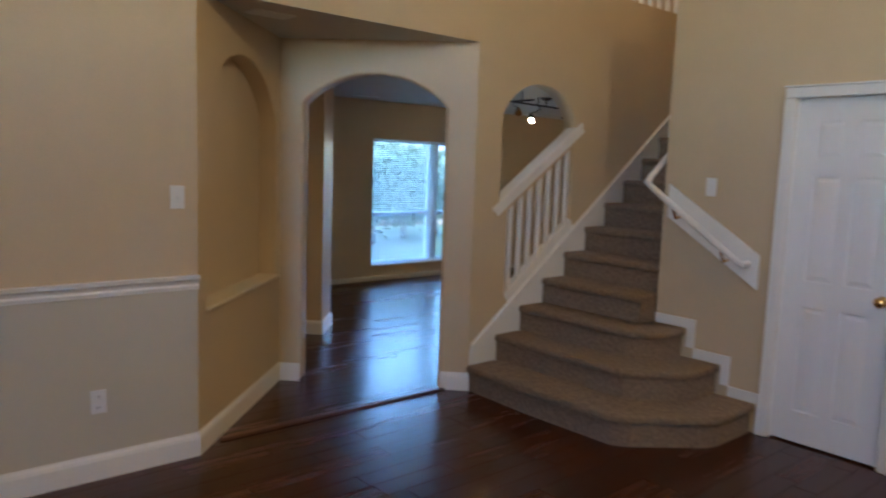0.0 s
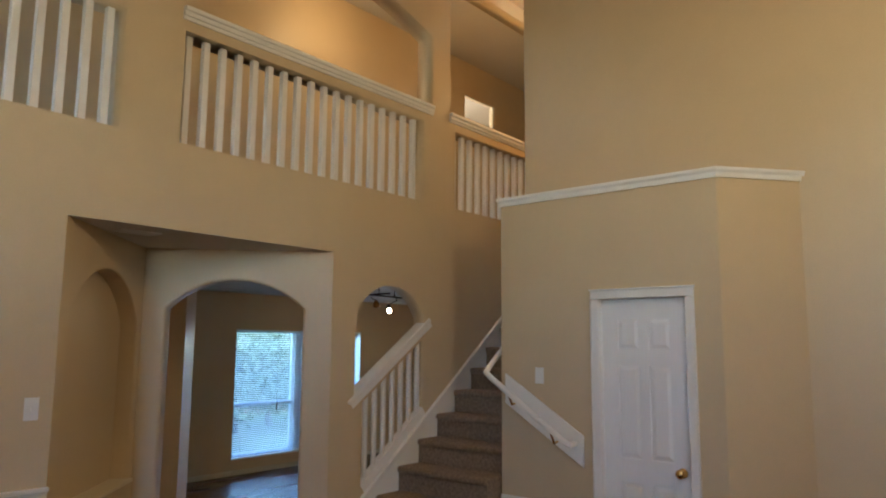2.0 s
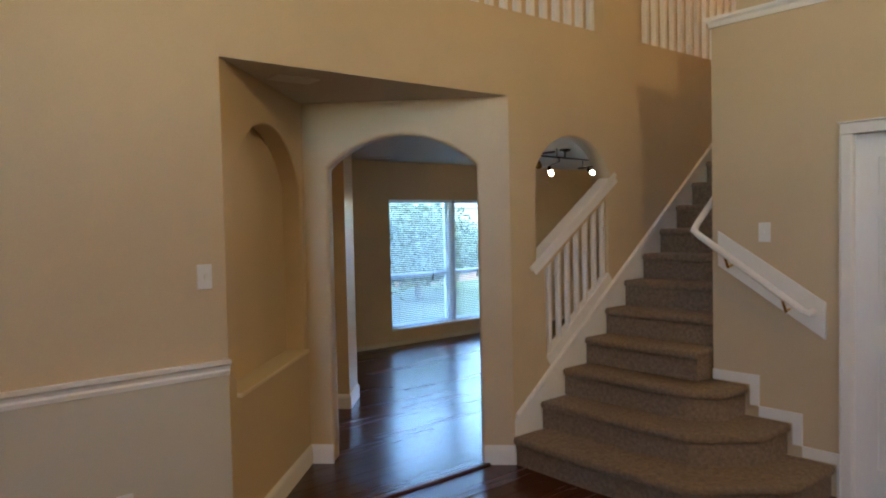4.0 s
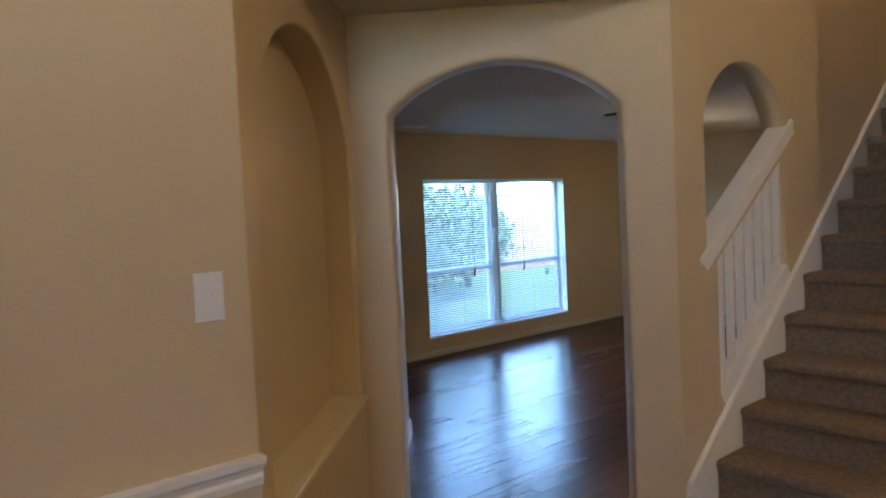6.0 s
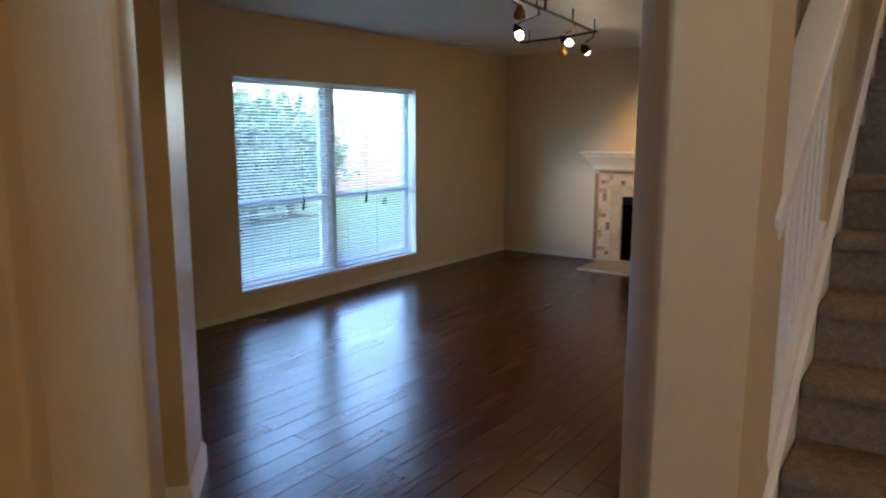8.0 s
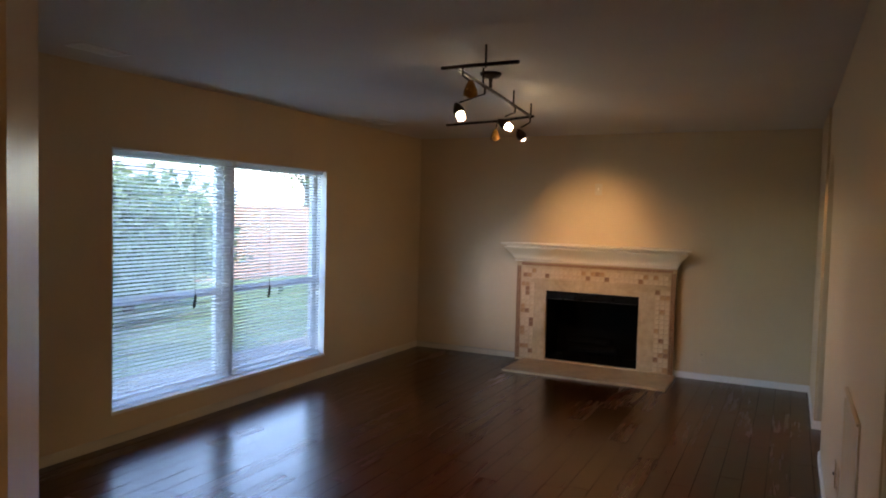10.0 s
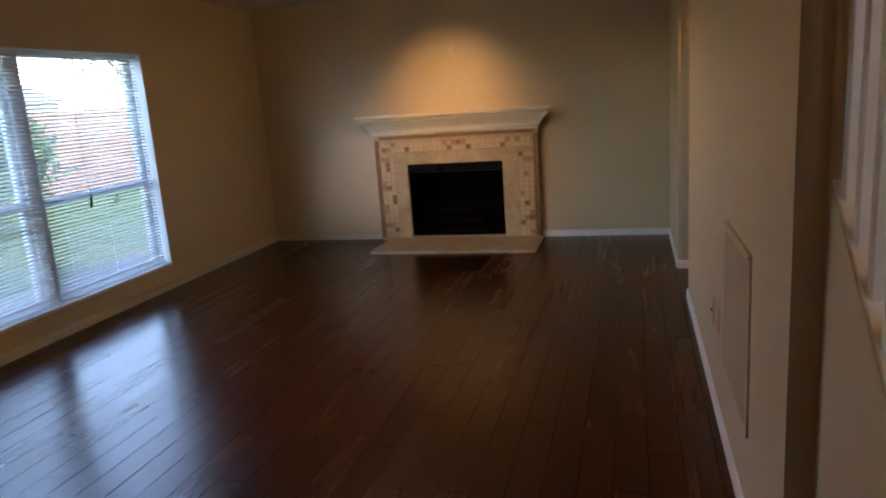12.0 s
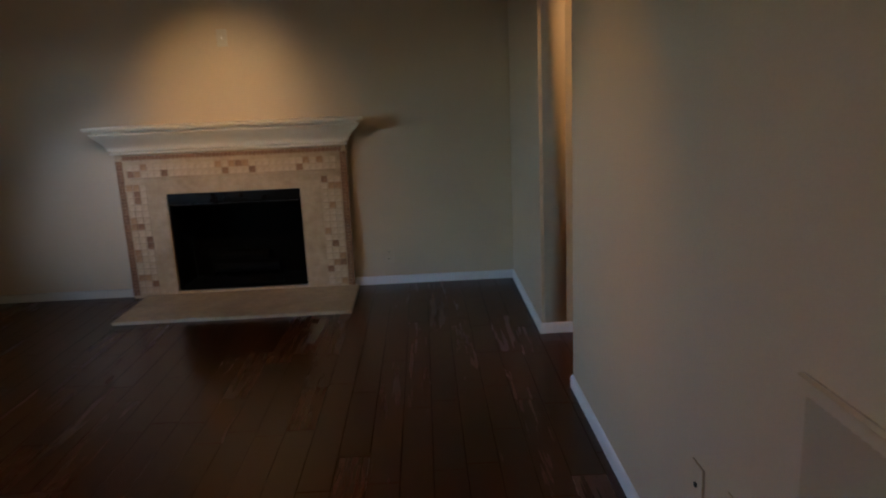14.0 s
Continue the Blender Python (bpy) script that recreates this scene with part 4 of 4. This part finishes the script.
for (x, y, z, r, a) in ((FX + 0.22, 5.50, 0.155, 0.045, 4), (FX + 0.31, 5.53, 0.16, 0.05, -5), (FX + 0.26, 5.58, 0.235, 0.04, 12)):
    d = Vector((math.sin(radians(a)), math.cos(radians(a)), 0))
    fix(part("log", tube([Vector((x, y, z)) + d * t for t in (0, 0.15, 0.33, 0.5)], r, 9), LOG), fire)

tile_me = {}
for key, mat in (("cream", TILE), ("amber", TILE_MID), ("rust", TILE_DARK)):
    bm = boxed((-0.005, -0.0225, -0.0225), (0.0, 0.0225, 0.0225))
    bmesh.ops.bevel(bm, geom=[e for e in bm.edges if all(v.co.x < -0.001 for v in e.verts)], offset=0.003, segments=1, affect="EDGES")
    me = bpy.data.meshes.new("tile")
    bm.to_mesh(me)
    bm.free()
    me.materials.append(mat)
    tile_me[key] = me
rnd = random.Random(7)


def tile(y, z, key):
    t = part_mesh("tile", tile_me[key], TILE)
    t.location = (FX - 0.0005 - rnd.uniform(0, 0.0015), y, z)
    t.rotation_euler = (radians(rnd.uniform(-1, 1)), 0, 0)
    fix(t, fire)


# few rust and amber tiles among the cream ones: (column from the outer side, row from the bottom)
far_tones = {"rust": {(1, 15), (1, 14), (1, 10), (2, 8), (2, 7), (2, 1)}, "amber": {(0, 16), (0, 11), (0, 10), (0, 6), (0, 5), (1, 2), (0, 2), (1, 16)}}
near_tones = {"rust": {(1, 6), (2, 2), (0, 3), (2, 16)}, "amber": {(1, 15), (1, 3), (0, 4), (0, 15), (2, 8), (1, 12), (0, 0)}}
frieze_tones = {"rust": {(0, 0), (5, 0), (14, 0), (18, 0), (25, 0), (16, 1)}, "amber": {(2, 1), (15, 1), (13, 1), (28, 1), (17, 1), (1, 0), (26, 1)}}


def tone(tones, key):
    return next((name for name in tones if key in tones[name]), "cream")


for c in range(3):
    for r in range(17):
        tile(FY1 - 0.075 - c * 0.048, 0.060 + r * 0.0475, tone(far_tones, (c, r)))
        tile(FY0 + 0.075 + c * 0.048, 0.060 + r * 0.0475, tone(near_tones, (c, r)))
for c in range(31):
    for r in range(2):
        tile(FY1 - 0.095 - c * 0.0482, 0.917 + r * 0.048, tone(frieze_tones, (c, r)))
# outer border of small rust stones and a rope moulding under the mantel
bm = boxed((-0.007, -0.0115, -0.0115), (0.0, 0.0115, 0.0115), 0.003, 1)
stone_me = bpy.data.meshes.new("stone")
bm.to_mesh(stone_me)
bm.free()
stone_me.materials.append(TILE_DARK)
for y0 in (FY1 - 0.012, FY1 - 0.036, FY0 + 0.012, FY0 + 0.036):
    for r in range(41):
        s = part_mesh("stone", stone_me, TILE_DARK)
        s.location = (FX - 0.0005 - rnd.uniform(0, 0.002), y0, 0.034 + r * 0.0242)
        fix(s, fire)
rope = bmesh.new()
for k in range(54):
    y = FY0 + 0.045 + k * 0.0288
    bead = boxed((-0.012, -0.013, -0.016), (0.0, 0.013, 0.016), 0.006, 2)
    bead.transform(Matrix.Translation((FX, y, 1.032)) @ Matrix.Rotation(radians(24), 4, "X"))
    me = bpy.data.meshes.new("tmp")
    bead.to_mesh(me)
    bead.free()
    rope.from_mesh(me)
    bpy.data.meshes.remove(me)
fix(part("rope_moulding", rope, TILE_DARK, label="rust brown rope moulding"), fire)

# ---- track light ----
track = base("track_light", 6.36, 5.585, CEIL_Z)
tagged(track, "dark bronze zigzag track light with five small lamp heads", "track light")
RZ = 2.29
fix(part("canopy", lathe([(0.065, 0.0), (0.065, -0.012), (0.05, -0.028), (0.012, -0.034), (0.010, -0.09)], 20, Matrix.Translation((6.36, 5.60, CEIL_Z))), BRONZE), track)
bars = ([(5.685, 5.17, RZ), (5.70, 5.60, RZ)], [(5.70, 5.52, RZ), (6.36, 5.60, RZ), (7.0, 5.68, RZ), (7.54, 5.75, RZ)], [(7.50, 5.72, RZ), (7.69, 6.09, RZ), (7.815, 6.60, RZ)])
for pts in bars:
    fix(part("bar", tube(pts, 0.010, 8), BRONZE), track)
for x, y in ((5.693, 5.35), (6.20, 5.58), (6.95, 5.674), (7.52, 5.748), (7.79, 6.50)):
    fix(part("standoff", tube([(x, y, RZ - 0.015), (x, y, CEIL_Z)], 0.006, 6), BRONZE), track)
heads = (((6.24, 5.585), (6.31, 5.78, 2.16), True), ((5.70, 5.48), (5.76, 5.46, 2.17), False), ((7.0, 5.68), (7.02, 5.76, 2.17), True), ((7.50, 5.745), (7.51, 5.82, 2.155), True), ((7.69, 6.09), (7.66, 6.09, 2.16), False))
aims = ((5.9, 4.6, 0.0), None, (7.15, YL, 0.9), (XF, 5.70, 1.0), None)
for ((rx, ry), (hx, hy, hz), lit), aim in zip(heads, aims):
    tip = Vector((hx, hy, hz))
    stem = part("stem", tube([(rx, ry, RZ), (rx, ry, RZ - 0.045), tuple(tip + Vector((0, 0, 0.055)))], 0.006, 6), BRONZE)
    fix(stem, track)
    down = (Vector(aim) - tip).normalized() if aim else Vector((0.1, 0.05, -1)).normalized()
    turn = Matrix.Translation(tip) @ down.to_track_quat("-Z", "Y").to_matrix().to_4x4()
    shade = part("shade", lathe([(0.012, 0.06), (0.020, 0.045), (0.034, 0.015), (0.040, -0.02), (0.037, -0.02), (0.030, 0.012), (0.012, 0.04)], 16, turn), BRONZE if lit else COPPER, label="" if lit else "amber unlit lamp shade")
    fix(shade, track)
    bulb = part("bulb", lathe([(0.010, 0.03), (0.019, 0.008), (0.023, -0.020), (0.024, -0.042), (0.018, -0.056), (0.005, -0.060)] if lit else [(0.010, 0.03), (0.024, 0.008), (0.028, -0.016), (0.022, -0.028), (0.006, -0.032)], 16, turn), BULB if lit else COPPER, label="glowing bulb" if lit else "")
    fix(bulb, track)

# ---- upper stair ceiling light ----
dome = base("ceiling_light", 5.86, 3.20, TOP_Z)
tagged(dome, "lit white glass dome light on the upper stair ceiling", "ceiling light")
fix(part("ring", lathe([(0.15, 0.0), (0.15, -0.02), (0.135, -0.028), (0.12, -0.028)], 24, Matrix.Translation((5.86, 3.20, TOP_Z))), TRIM), dome)
fix(part("diffuser", lathe([(0.128, -0.026), (0.118, -0.052), (0.09, -0.076), (0.05, -0.09), (0.005, -0.094)], 24, Matrix.Translation((5.86, 3.20, TOP_Z))), glow("lit_dome", (1.0, 0.9, 0.72), 0.5), label="glowing glass dome"), dome)

# ---- outdoors behind the window ----
def disc(r, n, z):
    bm = bmesh.new()
    bm.faces.new([bm.verts.new((r * math.cos(2 * math.pi * i / n), 8.2 + max(0, r * math.sin(2 * math.pi * i / n)), z)) for i in range(n // 2 + 1)])
    return bm


structure(part("ground", disc(600, 96, -0.16), GRASS), "green lawn reaching the horizon", "lawn")
structure(part("patio", boxed((3.0, 8.07, -0.158), (10.5, 9.6, -0.10), 0.01, 1), CONCRETE), "pale concrete patio outside the window", "patio")
fence = base("fence", 12.0, 15.5, -0.16)
tagged(fence, "reddish brown wooden board fence round the yard", "fence")
for x0, y0, x1, y1 in ((4.0, 16.5, 26.0, 15.0), (26.0, 15.0, 27.0, 8.5)):
    L = math.hypot(x1 - x0, y1 - y0)
    n = int(L / 0.15)
    a = math.atan2(y1 - y0, x1 - x0)
    for hgt in (0.35, 1.2):
        b = boxed((0, 0.02, hgt - 0.16), (L, 0.06, hgt - 0.07))
        b.transform(Matrix.Translation((x0, y0, 0)) @ Matrix.Rotation(a, 4, "Z"))
        fix(part("rail", b, FENCE), fence)
    me = None
    for i in range(n):
        if me is None:
            bm = boxed((0.004, 0, 0), (0.146, 0.018, 1.80), 0.004, 1)
            me = bpy.data.meshes.new("board")
            bm.to_mesh(me)
            bm.free()
            me.materials.append(FENCE)
        o = part_mesh("board", me, FENCE)
        o.location = (x0 + (x1 - x0) * i / n, y0 + (y1 - y0) * i / n, -0.16 + rnd.uniform(-0.02, 0.02))
        o.rotation_euler = (0, 0, a)
        fix(o, fence)


def tree(x, y, h, crown_r, seed, label, trunk_r=0.09):
    r = random.Random(seed)
    t = base("tree", x, y, -0.16)
    tagged(t, label, "tree", group="yard trees")
    trunk = bmesh.new()
    limb_ends = []
    def limb(p0, p1, r0, r1):
        b = lathe([(r0, 0), ((r0 + r1) / 2, 0.5), (r1, 1.0)], 8)
        d = p1 - p0
        b.transform(Matrix.Translation(p0) @ d.to_track_quat("Z", "Y").to_matrix().to_4x4() @ Matrix.Diagonal((1, 1, d.length, 1)))
        me = bpy.data.meshes.new("tmp")
        b.to_mesh(me)
        b.free()
        trunk.from_mesh(me)
        bpy.data.meshes.remove(me)
    top = Vector((x + r.uniform(-0.2, 0.2), y, -0.16 + h * 0.55))
    limb(Vector((x, y, -0.2)), top, trunk_r, trunk_r * 0.6)
    for i in range(9):
        a = r.uniform(0, 2 * math.pi)
        s = Vector((x, y, -0.16 + h * r.uniform(0.25, 0.55)))
        e = s + Vector((math.cos(a) * crown_r * 0.8, math.sin(a) * crown_r * 0.8, h * r.uniform(0.12, 0.4)))
        limb(s, e, trunk_r * 0.45, trunk_r * 0.12)
        limb_ends.append(e)
    limb_ends.append(top)
    fix(part("trunk", trunk, BARK), t)
    verts, faces = [], []
    for i in range(9000):
        c = r.choice(limb_ends) + Vector((r.gauss(0, crown_r * 0.34), r.gauss(0, crown_r * 0.34), r.gauss(0, h * 0.11)))
        if c.z < 0.2:
            continue
        s = r.uniform(0.05, 0.11)
        q = Euler((r.uniform(0, 6.3), r.uniform(0, 6.3), r.uniform(0, 6.3))).to_matrix()
        k = len(verts)
        for v in ((-s, 0, 0), (0, -s * 0.5, 0.01), (s, 0, 0), (0, s * 0.5, 0.01)):
            verts.append(c + q @ Vector(v))
        faces.append((k, k + 1, k + 2, k + 3))
    me = bpy.data.meshes.new("crown")
    me.from_pydata(verts, [], faces)
    fix(part_mesh("crown", me, LEAF), t)


tree(10.3, 13.4, 1.9, 1.0, 3, "leafy green shrub tree in front of the fence")
tree(11.5, 13.7, 1.5, 0.6, 4, "leafy green shrub tree in the yard")
tree(8.8, 12.6, 2.0, 1.2, 5, "leafy green shrub beside the lawn")
tree(6.8, 12.2, 2.0, 1.2, 8, "leafy green shrub beside the lawn")
tree(27.5, 23.0, 6.5, 2.2, 6, "tall green tree beyond the fence", 0.16)


def neighbour(x, y, w, d, h, label):
    hs = base("house", x, y, -0.16)
    tagged(hs, label, "house")
    fix(part("wall", boxed((x - w / 2, y - d / 2, -0.16), (x + w / 2, y + d / 2, h)), SIDING), hs)
    bm = bmesh.new()
    e = 0.4
    v = [bm.verts.new(p) for p in ((x - w / 2 - e, y - d / 2 - e, h), (x + w / 2 + e, y - d / 2 - e, h), (x + w / 2 + e, y + d / 2 + e, h), (x - w / 2 - e, y + d / 2 + e, h), (x - w / 2 - e, y, h + 1.7), (x + w / 2 + e, y, h + 1.7))]
    for q in ((0, 1, 5, 4), (2, 3, 4, 5), (0, 4, 3), (1, 2, 5), (3, 2, 1, 0)):
        bm.faces.new([v[i] for i in q])
    fix(part("roof", bm, ROOF), hs)
    for i in range(3):
        wx = x - w / 2 + w * (i + 0.75) / 3.5
        fix(part("window", boxed((wx - 0.5, y - d / 2 - 0.03, 1.0), (wx + 0.5, y - d / 2 - 0.001, 2.2), 0.01, 1), METALB), hs)


neighbour(29.0, 40.0, 17.0, 8.0, 2.5, "pale sided neighbouring house with grey roof")

# ---- hardwood planks ----
WIDTH = 0.127
plank_lengths = (0.19, 0.45, 0.62, 0.80, 0.98, 1.22)
plank_meshes = []
for L in plank_lengths:
    bm = boxed((0.0006, 0.0006, -0.014), (L - 0.0006, WIDTH - 0.0006, 0.0))
    bmesh.ops.bevel(bm, geom=[e for e in bm.edges if all(v.co.z > -0.001 for v in e.verts)], offset=0.0015, segments=1, affect="EDGES")
    me = bpy.data.meshes.new("plank")
    bm.to_mesh(me)
    bm.free()
    me.materials.append(WOOD)
    plank_meshes.append(me)
rp = random.Random(11)
near, verts, faces = [], [], []
y = Y_SOUTH
while y < 7.93:
    x = X_WEST if y < YM + 0.15 else rp.uniform(-0.3, 0.0)
    first = True
    while x < XF:
        i = rp.randrange(6) if first else rp.randrange(1, 6)
        first = False
        while i and x + plank_lengths[i] > XF + 0.19:
            i -= 1
        L = plank_lengths[i]
        tilt = (rp.uniform(-0.16, 0.16), rp.uniform(-0.02, 0.02))
        dz = rp.uniform(-0.0006, 0.0)
        is_near = 2.6 < x < 6.6 and 4.3 < y < 7.75
        if is_near and len(near) < 300:
            near.append((x, y, dz, i, tilt))
        else:
            m = Matrix.Translation((x, y, dz)) @ Euler((radians(tilt[0]), radians(tilt[1]), 0)).to_matrix().to_4x4()
            k = len(verts)
            verts.extend(m @ v.co for v in plank_meshes[i].vertices)
            faces.extend([tuple(k + q for q in p.vertices) for p in plank_meshes[i].polygons])
        x += L
    y += WIDTH
for x, y, dz, i, tilt in near:
    o = part_mesh("plank", plank_meshes[i], WOOD, floor)
    o.location = (x, y, dz)
    o.rotation_euler = (radians(tilt[0]), radians(tilt[1]), 0)
me = bpy.data.meshes.new("plank_field")
me.from_pydata(verts, [], faces)
rest = part_mesh("plank_field", me, WOOD, floor)
tagged(rest, kind="stuff")
